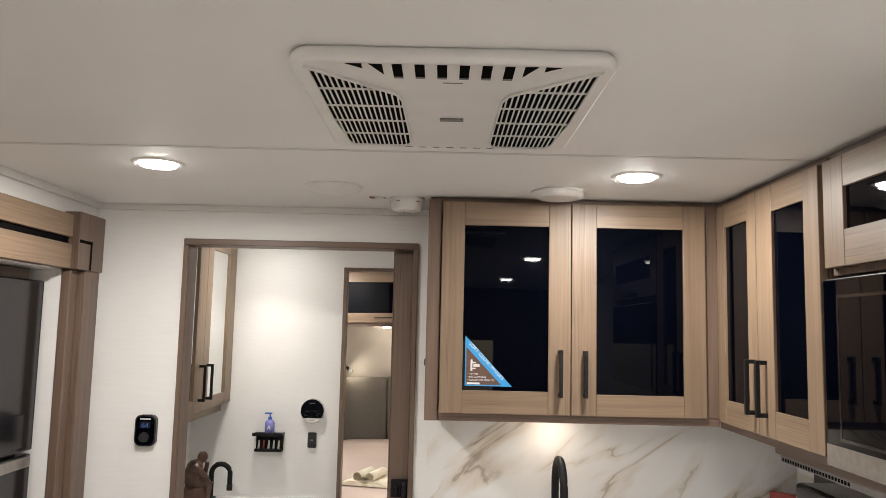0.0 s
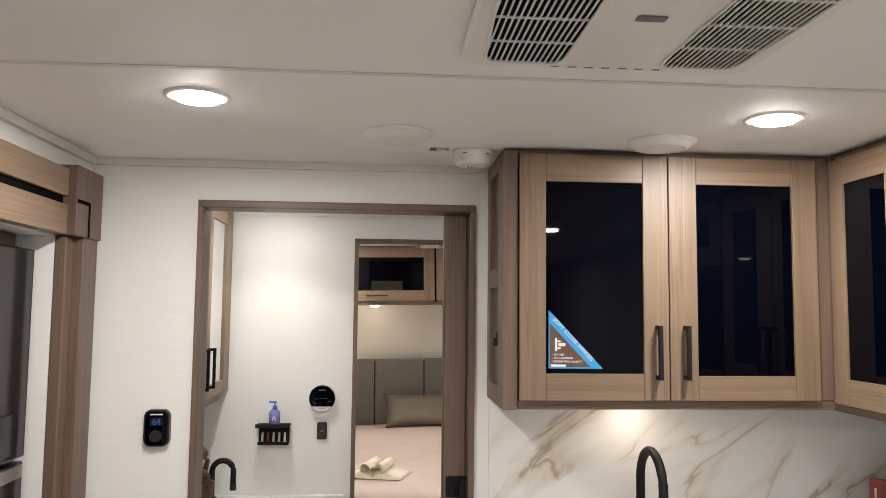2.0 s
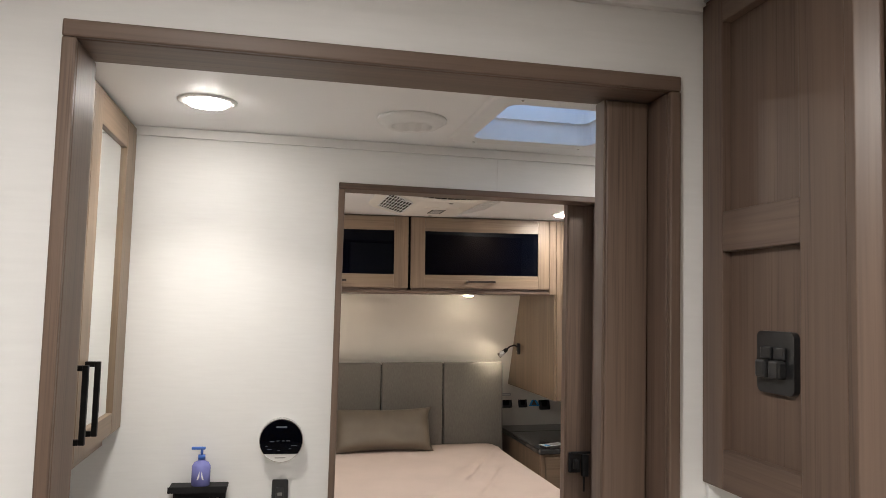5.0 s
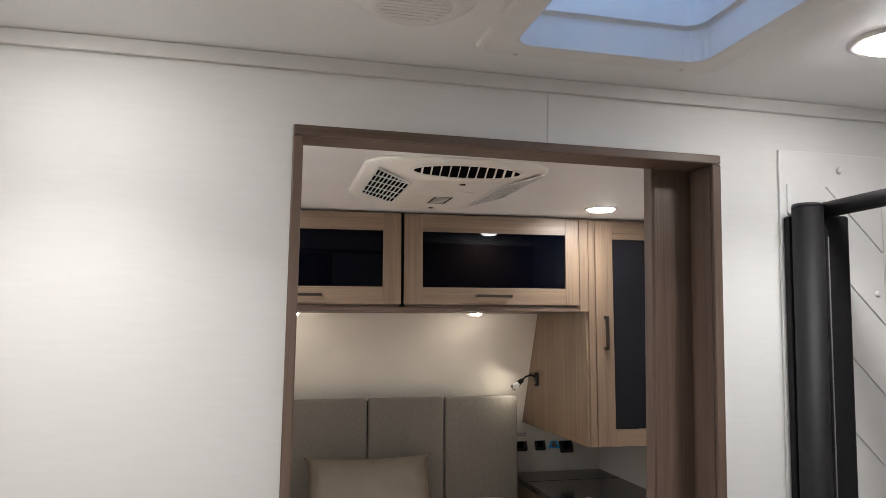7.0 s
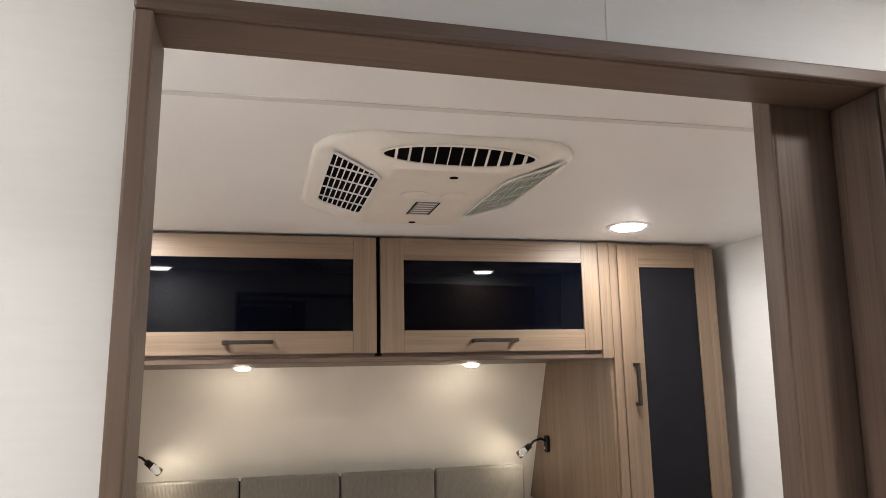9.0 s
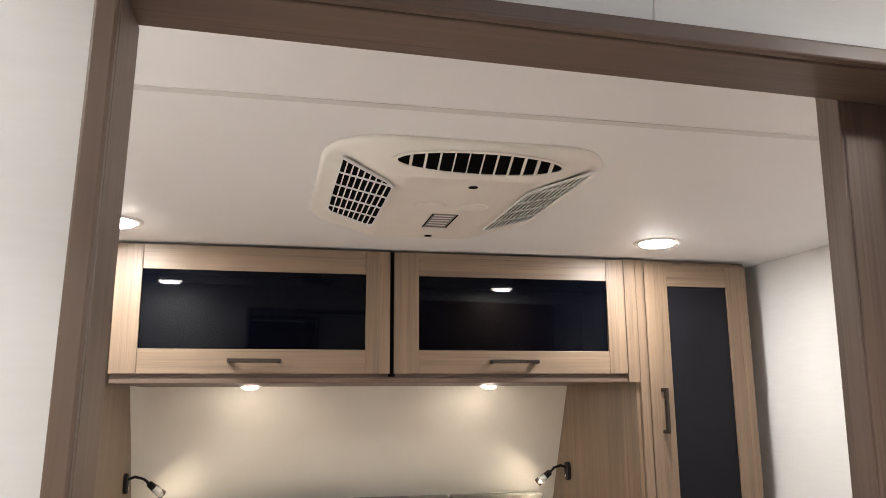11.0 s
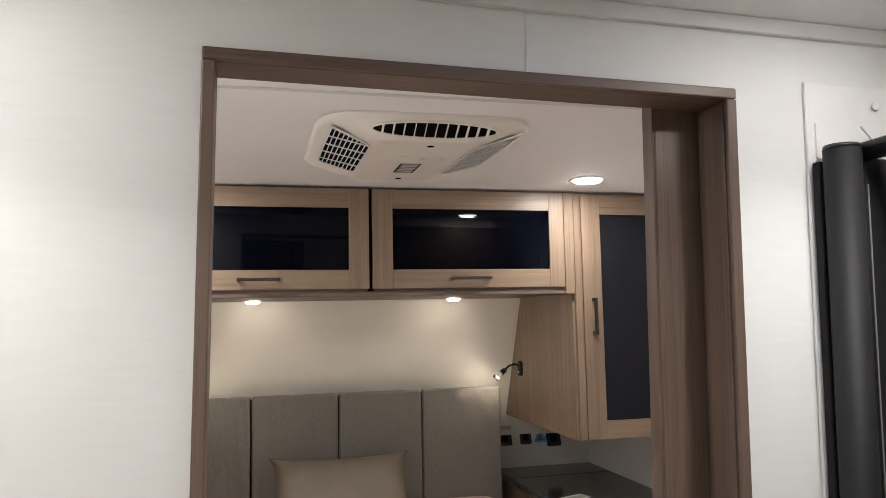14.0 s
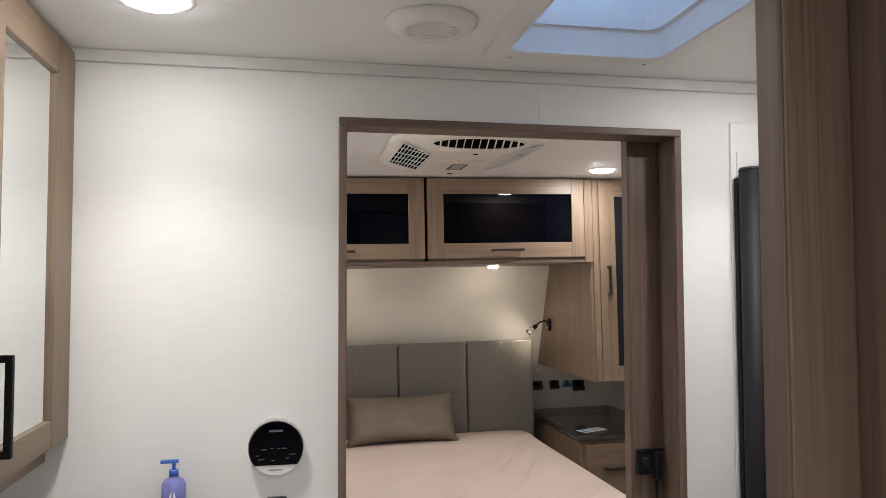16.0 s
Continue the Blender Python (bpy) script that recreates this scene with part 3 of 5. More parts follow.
def rooftop_unit():
    """The square ceiling box of the living room's air conditioner. Local z = 0 is the ceiling."""
    a = thing("air_conditioner", "square white plastic air conditioner with two slotted grilles", "air conditioner", pose(0.052, 1.172, ZC))
    w, h = 0.249, 0.270
    bm = B()
    lev = [(0.0, 0.965, 0.028), (-0.006, 0.985, 0.03), (-0.015, 1.0, 0.03), (-0.022, 0.992, 0.03), (-0.026, 0.972, 0.028)]
    rings = []
    for z, s, r in lev:
        rings.append([bm.verts.new((x, y, z)) for x, y in rounded(-w * s, w * s, -h * s, h * s, r)])
    k = len(rings[0])
    for u, v in zip(rings, rings[1:]):
        for i in range(k):
            bm.faces.new((u[i], u[(i + 1) % k], v[(i + 1) % k], v[i])).smooth = True
    bm.faces.new(rings[-1])
    bm.faces.new(rings[0][::-1])
    part("cover", bm, M_PLASTIC, a)
    z = -0.026
    for s in (-1, 1):
        pts = [(0.218, -0.222), (0.218, 0.02), (0.206, 0.205), (0.196, 0.222), (0.098, 0.224), (0.086, 0.214), (0.082, 0.19), (0.086, -0.08), (0.094, -0.108), (0.108, -0.122)]
        poly = [(s * x * 1.015, y * 1.05 - 0.004) for x, y in pts]
        if s < 0:
            poly = poly[::-1]
        area = sum(p[0] * q[1] - q[0] * p[1] for p, q in zip(poly, poly[1:] + poly[:1]))
        if area < 0:
            poly = poly[::-1]
        grille(a, poly, z, 5, 15)
    # black sheets on the flat cover stand in for the outlets' inner shade
    for i in range(6):
        x = -0.085 + i * 0.034
        part("outlet", box(B(), x - 0.0075, x + 0.0075, -0.258, -0.204, z - 0.0010, z - 0.0002), M_BLKSHADE, a, "black sheet for the shade in a square air outlet")
        part("outlet_lip", box(B(), x - 0.0075, x + 0.0075, -0.204, -0.197, z - 0.0016, z - 0.0002), M_GREY, a)
    for s in (-1, 1):
        for x0, x1 in ((0.107, 0.127), (0.138, 0.162)):
            part("outlet", prism(B(), [(s * x0, -0.258), (s * x1, -0.258), (s * x0, -0.258 + (0.046 if x0 < 0.12 else 0.02))][::s], z - 0.0010, z - 0.0002), M_BLKSHADE, a)
    part("badge", box(B(), -0.0215, 0.0215, 0.024, 0.042, z - 0.003, z - 0.0003, 0.002), M_GREY, a, "small grey badge")
    part("front_slot", box(B(), -0.016, 0.016, -0.178, -0.175, z - 0.0008, z - 0.0002), M_GREY, a)
    for i in range(7):
        x = -0.088 + i * 0.029
        part("rear_slot", box(B(), x - 0.007, x + 0.007, 0.252, 0.256, z - 0.0008, z - 0.0002), M_GREY, a)
    return a


rooftop_unit()


def bedroom_unit():
    """The rounded ceiling box over the bed. Local z = 0 is the ceiling."""
    a = thing("air_conditioner", "rounded cream plastic air conditioner with a finned oval outlet", "air conditioner", pose(0.022, 4.497, ZCB))
    bm = B()
    rings = []
    for z, wx, yf, yb, r in ((0.0, 0.262, -0.262, 0.350, 0.11), (-0.008, 0.266, -0.260, 0.349, 0.11), (-0.018, 0.257, -0.248, 0.343, 0.105), (-0.050, 0.122, -0.196, 0.318, 0.02), (-0.0515, 0.112, -0.192, 0.313, 0.015)):
        rings.append([bm.verts.new((x, y, z)) for x, y in rounded(-wx, wx, yf, yb, r, 10)])
    k = len(rings[0])
    for u, v in zip(rings, rings[1:]):
        for i in range(k):
            bm.faces.new((u[i], u[(i + 1) % k], v[(i + 1) % k], v[i])).smooth = True
    bm.faces.new(rings[-1])
    bm.faces.new(rings[0][::-1])
    part("cover", bm, M_CREAM, a)
    z = -0.0515
    for s in (-1, 1):
        poly = [(s * x, y) for x, y in ((0.110, -0.205), (0.113, 0.150), (0.103, 0.172), (0.020, 0.202), (0.008, 0.188), (0.010, -0.115), (0.022, -0.140))]
        area = sum(p[0] * q[1] - q[0] * p[1] for p, q in zip(poly, poly[1:] + poly[:1]))
        grille(a, poly if area > 0 else poly[::-1], 0.0, 5, 9, at=pose(s * 0.122, 0, -0.0512, 0, -s * 12.8, 0))
    # finned oval outlet on the sloping front, with a black sheet as its shade
    slope = pose(0.010, -0.228, -0.0290, -34.0, 0, 0)
    oval = part("outlet", turned(B(), [(0.150, -0.0030), (0.150, -0.0015)], 48, sy=0.155), M_BLKSHADE, a, "black oval sheet for the shade in the outlet", at=slope)
    bm = B()
    n = 48
    for i in range(n):
        t0, t1 = 2 * math.pi * i / n, 2 * math.pi * (i + 1) / n
        prism(bm, [(0.150 * math.cos(t0), 0.0235 * math.sin(t0)), (0.150 * math.cos(t1), 0.0235 * math.sin(t1)),
                   (0.158 * math.cos(t1), 0.0275 * math.sin(t1)), (0.158 * math.cos(t0), 0.0275 * math.sin(t0))], -0.006, 0.002)
    part("outlet_rim", bm, M_CREAM, oval)
    for i in range(11):
        x = -0.125 + i * 0.025
        hh = 0.0235 * math.sqrt(max(0, 1 - (x / 0.150) ** 2)) * 0.985
        lean = 0.0012 * (i - 2.5)
        bm = B()
        v = [bm.verts.new(p) for p in ((x - 0.001, -hh, -0.0075), (x + 0.001, -hh, -0.0075), (x + 0.001, hh, -0.0075), (x - 0.001, hh, -0.0075),
                                       (x - 0.001 + lean, -hh, -0.0020), (x + 0.001 + lean, -hh, -0.0020), (x + 0.001 + lean, hh, -0.0020), (x - 0.001 + lean, hh, -0.0020))]
        for q in ((0, 1, 2, 3), (7, 6, 5, 4), (0, 4, 5, 1), (1, 5, 6, 2), (2, 6, 7, 3), (3, 7, 4, 0)):
            bm.faces.new([v[j] for j in q])
        part("fin", bm, M_CREAM, oval)
    lb = part("rating_label", box(B(), -0.014, 0.036, 0.065, 0.190, z - 0.001, z - 0.0002), M_GREY, a, "grey printed rating label")
    for i in range(5):
        part("print", box(B(), -0.010, 0.032, 0.074 + i * 0.022, 0.082 + i * 0.022, z - 0.0014, z - 0.001), M_TRIMW, lb)
    for x in (-0.016, 0.038):
        part("label_bar", box(B(), x - 0.0012, x + 0.0012, 0.065, 0.190, z - 0.0016, z - 0.0002), M_BLKSHADE, lb)
    # black discs put the shade of screw recesses on the flat cover
    for x, y in ((0.016, -0.148), (0.016, 0.284)):
        part("screw_recess", turned(B(), [(0.009, -0.0012), (0.009, -0.0002)], 20, (x, y, z)), M_BLKSHADE, a, "black disc for the shade in a screw recess")
    for x in (-0.035, 0.055):
        part("dimple", turned(B(), [(0.012, -0.0045), (0.026, -0.0032), (0.033, 0.0)], 28, (x, 0.0, z + 0.0005)), M_CREAM, a)
    return a


bedroom_unit()

# skylight
sk = tagged(new("skylight"), "white framed skylight with a frosted dome", kind="structure")
sk.empty_display_size = 0.05
x0, x1, y0, y1 = SK


def loft(levels, material, name, label=""):
    """Rounded rectangles about the skylight, joined level by level: (outward offset, corner radius, z)."""
    bm = B()
    rings = [[bm.verts.new((x, y, z)) for x, y in rounded(x0 - o, x1 + o, y0 - o, y1 + o, r)] for o, r, z in levels]
    k = len(rings[0])
    for u, v in zip(rings, rings[1:]):
        for i in range(k):
            bm.faces.new((u[i], u[(i + 1) % k], v[(i + 1) % k], v[i]))
    return part(name, bm, material, sk, label)


loft([(0.056, 0.03, ZC - 0.0003), (0.052, 0.03, ZC - 0.005), (0.046, 0.03, ZC - 0.0075), (0.005, 0.034, ZC - 0.008), (0.0, 0.032, ZC - 0.006)], M_PLASTIC, "frame")
loft([(0.0, 0.032, ZC - 0.0062), (-0.004, 0.032, ZC + 0.046), (-0.006, 0.032, ZC + 0.050)], M_WELL, "well_rim", "pale inner rim of the well")
loft([(-0.006, 0.032, ZC + 0.0502), (-0.014, 0.030, ZC + 0.0505), (-0.022, 0.030, ZC + 0.165)], M_WELL, "well_side")
loft([(0.0, 0.032, ZC - 0.004), (0.06, 0.04, ZC + 0.06), (0.06, 0.04, ZC + 0.17), (-0.02, 0.03, ZC + 0.17)], M_PLASTIC, "well_housing")
bm = B()
bmesh.ops.create_grid(bm, x_segments=12, y_segments=12, size=0.5)
for v in bm.verts:
    u, w = v.co.x, v.co.y
    v.co = ((x0 + x1) / 2 + u * (x1 - x0 + 0.03), (y0 + y1) / 2 + w * (y1 - y0 + 0.03), ZC + 0.16 + 0.09 * (1 - 16 * u ** 4) * (1 - 16 * w ** 4))
for f in bm.faces:
    f.smooth = True
part("dome", bm, M_DOME, sk, "frosted acrylic dome")
for x, y in ((-0.099, 3.473), (0.204, 3.471), (-0.099, 3.036), (0.204, 3.036)):
    part("screw", turned(B(), [(0.003, -0.0095), (0.0045, -0.007)], 14, (x, y, ZC)), M_CHROME, sk)


# ---- cabinets ----


def bar_handle(parent, x, z0, z1, y, upright_bar=True, material=None, out=0.03, t=0.0055):
    """A square bar pull on two posts, standing out towards -y."""
    bm = B()
    if upright_bar:
        box(bm, x - t, x + t, y - out, y - out + 2 * t, z0, z1, 0.0012)
        for z in (z0, z1 - 2 * t):
            box(bm, x - t, x + t, y - out + 2 * t, y, z, z + 2 * t, 0.0008)
    else:
        box(bm, z0, z1, y - out, y - out + 2 * t, x - t, x + t, 0.0012)
        for z in (z0, z1 - 2 * t):
            box(bm, z, z + 2 * t, y - out + 2 * t, y, x - t, x + t, 0.0008)
    return part("handle", bm, material or M_BLACK, parent, "dark metal bar handle")


def frame_door(parent, x0, x1, z0, z1, y, rail, glass, glassmat, woods=None, name="door", lean=0.0):
    """A shaker door: stiles with upright grain, rails with level grain, a recessed pane."""
    W = woods or OAK
    gx0, gx1, gz0, gz1 = glass
    t = 0.019
    d = part(name, box(B(), x0 + 0.002, x1 - 0.002, y + (0.0172 if lean else 0.0127), y + t, z0 + 0.002, z1 - 0.002), W["z"], parent)
    part("stile", box(B(), x0, gx0, y, y + t + 0.0005, z0, z1, 0.0015), W["z"], d)
    part("stile", box(B(), gx1, x1, y, y + t + 0.0005, z0, z1, 0.0015), W["z"], d)
    part("rail", box(B(), gx0 + 0.0003, gx1 - 0.0003, y + 0.0006, y + t + 0.0005, z0, gz0, 0.0012), W["x"], d)
    part("rail", box(B(), gx0 + 0.0003, gx1 - 0.0003, y + 0.0006, y + t + 0.0005, gz1, z1, 0.0012), W["x"], d)
    pb = box(B(), gx0 - 0.004, gx1 + 0.004, y + 0.008, y + 0.0125, gz0 - 0.004, gz1 + 0.004)
    for v in pb.verts:
        v.co.y -= (v.co.z - (gz0 + gz1) / 2) * lean
    part("pane", pb, glassmat, d, "glossy black glass pane" if glassmat is M_GLASSBLK else "")
    return d


# upper kitchen cabinet on the first cross wall
uc = thing("wall_cabinet", "light oak wall cabinet with black glass doors over the sink", "cabinet", pose(0, 0, 1.325))
ub = B()
box(ub, 0.018, 0.900, 2.186, 2.470, 0.0, 0.018)
box(ub, 0.018, 0.900, 2.186, 2.470, 0.660, 0.678)
box(ub, 0.862, 0.899, 2.186, 2.470, 0.018, 0.660)
box(ub, 0.018, 0.862, 2.440, 2.470, 0.018, 0.660)
box(ub, 0.030, 0.862, 2.186, 2.204, 0.640, 0.660)
part("body", ub, WOODSHADE["x"], uc)
bm = B()   # side panel: frame proud of a recessed field
box(bm, -0.006, 0.010, 2.186, 2.261, 0.0, 0.685, 0.0015)
box(bm, -0.006, 0.010, 2.420, 2.470, 0.0, 0.685, 0.0015)
part("side_frame", bm, WOODSHADE["z"], uc)
for za, zb in ((0.0, 0.053), (0.321, 0.376), (0.645, 0.685)):
    part("side_rail", box(B(), -0.0055, 0.010, 2.2612, 2.4198, za, zb, 0.0012), WOODSHADE["y"], uc)
part("side_field", box(B(), 0.008, 0.018, 2.200, 2.46, 0.01, 0.675), WOODSHADE["z"], uc)
part("front_stile", box(B(), -0.006, 0.034, 2.172, 2.186, 0.0, 0.685, 0.0015), WOODSHADE["z"], uc)
part("bottom_rail", box(B(), 0.0345, 0.900, 2.176, 2.186, 0.0, 0.024, 0.0015), WOODSHADE["x"], uc)
part("top_strip", box(B(), 0.0, 0.905, 2.19, 2.47, 0.679, 0.693), WOODSHADE["x"], uc)
d1 = frame_door(uc, 0.038, 0.4395, 0.024, 0.677, 2.164, 0.07, (0.108, 0.371, 0.094, 0.603), M_GLASSBLK)
d2 = frame_door(uc, 0.4425, 0.857, 0.024, 0.677, 2.164, 0.07, (0.519, 0.788, 0.089, 0.603), M_GLASSBLK)
bar_handle(d1, 0.407, 0.080, 0.222, 2.164)
bar_handle(d2, 0.483, 0.080, 0.222, 2.164)
part("filler", box(B(), 0.859, 0.900, 2.174, 2.186, 0.0245, 0.685, 0.001), WOODSHADE["z"], uc)

sw = thing("light_switch", "black double rocker switch on the side of the cabinet", "switch", pose(0.008, 2.316, 1.503, 0, 0, -90))
part("plate", upright(prism(B(), rounded(-0.036, 0.036, -0.038, 0.038, 0.009), 0.0, 0.008)), M_BLACKPL, sw)
for x in (-0.013, 0.013):
    bm = B()
    box(bm, x - 0.010, x + 0.010, -0.021, -0.0082, -0.019, 0.003, 0.003)
    box(bm, x - 0.010, x + 0.010, -0.013, -0.0082, 0.0035, 0.019, 0.002)
    part("rocker", bm, M_BLACKPL, sw)

# sticker on the glass of the first door
st = thing("sticker", "triangular blue and brown sticker on the black glass", "sticker", pose(0.116, 2.1718, 1.432))
part("border", upright(prism(B(), [(0, 0), (0.145, 0), (0, 0.153)], 0.0, 0.0004)), M_STKBLUE, st)
part("field", upright(prism(B(), [(0.004, 0.004), (0.112, 0.004), (0.004, 0.118)], 0.0004, 0.0006)), M_STKBRN, st)
part("bar_print", upright(prism(B(), [(0.006, 0.005), (0.046, 0.005), (0.046, 0.0105), (0.006, 0.0105)], 0.0006, 0.0008)), M_WHITE, st)
ang = math.degrees(math.atan2(-0.153, 0.145))
writing("lettering", "SOFT CLOSE HINGES", 0.0150, M_WHITE, st, pose(0.0110, -0.0007, 0.1275, 90, 0, 0) @ pose(0, 0, 0, 0, 0, ang), spacing=1.08)
for i, s in enumerate(("\u2022 TRY ME!", "\u2022 NO SLAMMING", "\u2022 RESIDENTIAL QUALITY")):
    writing("lettering", s, 0.0075, M_WHITE, st, pose(0.009, -0.0008, 0.0335 - i * 0.0088, 90, 0, 0))
bm = B()
for q in ((0.017, 0.023, 0.046, 0.080), (0.023, 0.033, 0.051, 0.055), (0.023, 0.033, 0.069, 0.073), (0.026, 0.045, 0.058, 0.067)):
    box(bm, q[0], q[1], -0.0009, -0.0006, q[2], q[3])
part("hinge_picture", bm, M_TRIMW, st)

# side cabinet on the right wall, facing across the room: local x runs towards the camera
sc = thing("wall_cabinet", "light oak wall cabinet with narrow black glass doors beside the microwave", "cabinet", pose(0.912, 2.186, 1.325, 0, 0, -90))
part("body", box(B(), 0.0, 0.664, 0.001, 0.36, 0.0, 0.688, 0.002), WOODSHADE["z"], sc)
part("bottom_rail", box(B(), 0.0, 0.660, -0.008, 0.001, -0.004, 0.0175, 0.0015), WOODSHADE["x"], sc)
part("corner_filler", box(B(), 0.0, 0.022, -0.010, 0.001, 0.0245, 0.688, 0.001), WOODSHADE["z"], sc)
part("top_strip", box(B(), 0.0, 1.60, 0.006, 0.30, 0.6885, 0.6935), WOODSHADE["x"], sc)
d1 = frame_door(sc, 0.024, 0.315, 0.018, 0.672, -0.020, 0.06, (0.082, 0.254, 0.086, 0.602), M_GLASSBLK)
d2 = frame_door(sc, 0.318, 0.662, 0.018, 0.672, -0.020, 0.06, (0.415, 0.589, 0.088, 0.602), M_GLASSBLK)
bar_handle(d1, 0.297, 0.068, 0.215, -0.020)
bar_handle(d2, 0.367, 0.068, 0.215, -0.020)

mc = thing("wall_cabinet", "light oak flap cabinet with black glass above the microwave", "cabinet", pose(0.912, 1.505, 1.74, 0, 0, -90))
part("body", box(B(), 0.0, 0.78, 0.001, 0.36, 0.0, 0.273, 0.002), WOODSHADE["z"], mc)
d1 = frame_door(mc, 0.004, 0.76, 0.016, 0.256, -0.020, 0.06, (0.088, 0.69, 0.094, 0.186), M_GLASSBLK)
bar_handle(d1, 0.034, 0.30, 0.47, -0.020, False)

mw = thing("microwave", "black built-in microwave with a glossy glass door", "microwave", pose(0.907, 1.512, 1.325, 0, 0, -90))
part("body", box(B(), 0.0, 0.76, -0.012, 0.36, 0.0, 0.408, 0.006), M_BLACKPL, mw)
part("front_glass", box(B(), 0.004, 0.756, -0.017, -0.0125, 0.004, 0.404, 0.002), M_GLASSBLK, mw, "glossy black front")
bm = B()
for q in ((0.064, 0.58, 0.062, 0.069), (0.064, 0.58, 0.363, 0.370), (0.064, 0.071, 0.069, 0.363), (0.573, 0.58, 0.069, 0.363)):
    box(bm, q[0], q[1], -0.020, -0.0172, q[2], q[3])
part("door_frame", bm, M_OVENBLK, mw)
part("lower_panel", box(B(), 0.004, 0.756, -0.0185, -0.0172, 0.004, 0.050), M_STEEL, mw, "brushed steel strip under the door")
part("window", box(B(), 0.072, 0.572, -0.0195, -0.0175, 0.070, 0.362), M_GLASSBLK, mw)

# backsplash, counters
structure("backsplash", [(0.0, XR - 0.008, Y1 - 0.008, Y1 - 0.001, 0.9, 1.325)], M_MARBLE, "white marble backsplash with gold and grey veins")
structure("backsplash_side", [(XR - 0.008, XR - 0.001, 2.325, Y1 - 0.009, 0.9, 1.325), (XR - 0.008, XR - 0.001, 0.6, 2.325, 1.182, 1.325)], M_MARBLE, "white marble backsplash with gold and grey veins")
kb = thing("base_cabinet", "light oak base cabinet under the kitchen sink", "cabinet", pose(0, 0, 0))
part("body", box(B(), 0.03, XR - 0.002, 1.90, Y1 - 0.002, 0.0, 0.87, 0.003), OAK["z"], kb)
kb2 = thing("base_cabinet", "light oak base cabinet along the kitchen side wall", "cabinet", pose(0, 0, 0))
part("body", box(B(), 0.72, XR - 0.002, -0.2, 1.898, 0.0, 0.87, 0.003), OAK["z"], kb2)
ct = thing("countertop", "white speckled L-shaped countertop on the base cabinets", "countertop", pose(0, 0, 0.87))
bm = B()
box(bm, 0.01, XR - 0.003, 1.87, Y1 - 0.009, 0.0, 0.038, 0.004)
box(bm, 0.69, XR - 0.003, -0.22, 1.869, 0.0, 0.038, 0.004)
part("slab", bm, M_COUNTER, ct)


def faucet(at, h, r, reach, label):
    """A gooseneck tap that bends over towards -y."""
    f = thing("faucet", label, "faucet", at)
    n = 14
    pts = [(0, 0, 0.02 + (h - reach / 2 - 0.02) * i / 4) for i in range(5)]
    pts += [(0, -reach / 2 + reach / 2 * math.cos(math.pi * i / n), h - reach / 2 + reach / 2 * math.sin(math.pi * i / n)) for i in range(1, n + 1)]
    pts += [(0, -reach, h - reach / 2 - 0.02), (0, -reach, h - reach / 2 - 0.05)]
    part("neck", tube(B(), pts, r), M_BLACK, f)
    part("base", turned(B(), [(r * 2.2, 0.0), (r * 2.2, 0.006), (r * 1.5, 0.01), (r * 1.5, 0.05), (r, 0.055)], 24), M_BLACK, f)
    part("lever", box(B(), r * 1.5, r * 1.5 + 0.05, -0.006, 0.006, 0.030, 0.042, 0.003), M_BLACK, f)
    part("spout_end", cyl(B(), (0, -reach, h - reach / 2 - 0.05), (0, -reach, h - reach / 2 - 0.075), r * 1.15), M_BLACK, f)
    return f


faucet(pose(0.424, 2.36, 0.908), 0.292, 0.0125, 0.18, "matt black gooseneck kitchen faucet before the marble")

# under-cabinet light
ul = downlight(pose(0.42, 2.36, 1.325), 0.03, 0.04, M_UNDER, "under_cabinet_light", "small round lit lamp under the wall cabinet")

# kitchen window, appliance and sign in the corner
wd = tagged(new("window_1"), "black framed kitchen window", kind="structure")
wd.empty_display_size = 0.05
bm = B()
for q in ((1.40, 2.32, 0.93, 0.965), (1.40, 2.32, 1.145, 1.18), (1.40, 1.44, 0.9655, 1.1445), (2.28, 2.32, 0.9655, 1.1445)):
    part("frame_side", box(B(), XR - 0.02, XR + 0.05, q[0], q[1], q[2], q[3], 0.002), M_BLACKPL, wd)
pn = part("pane", box(B(), XR + 0.02, XR + 0.026, 1.441, 2.279, 0.966, 1.144), M_CLEAR, wd)
pn.visible_shadow = False
bl = thing("window_blind", "brown wood blind valance with a perforated strip under the cabinet", "blind", pose(XR - 0.01, 2.13, 1.235, 0, 0, -90))
part("valance", box(B(), 0.0, 0.95, -0.215, -0.001, 0.0225, 0.0895, 0.003), WOODSHADE["x"], bl)
part("perforated_strip", box(B(), 0.03, 0.95, -0.212, -0.165, 0.004, 0.022, 0.002), M_GREY, bl)
# the strip is solid: black squares paint the dark of its holes
for k in range(24):
    part("hole", box(B(), 0.045 + k * 0.0155, 0.054 + k * 0.0155, -0.2132, -0.2122, 0.008, 0.017), M_BLKSHADE, bl)
ap = thing("toaster", "glossy black toaster with rounded edges on the counter", "toaster", pose(1.138, 1.85, 0.908))
part("body", box(B(), -0.08, 0.08, -0.20, 0.19, 0.012, 0.285, 0.014, seg=3), M_OVENBLK, ap)
part("front_panel", box(B(), -0.0845, -0.0805, -0.16, 0.15, 0.03, 0.24, 0.002), M_GLASSBLK, ap)
for x in (-0.055, 0.055):
    for y in (-0.16, 0.15):
        part("foot", turned(B(), [(0.014, 0.0), (0.016, 0.012)], 14, (x, y, 0)), M_BLACKPL, ap)
sg = thing("wooden_sign", "red painted board with white script lettering on the counter", "sign", pose(1.205, 2.355, 0.908, 0, 0, -48))
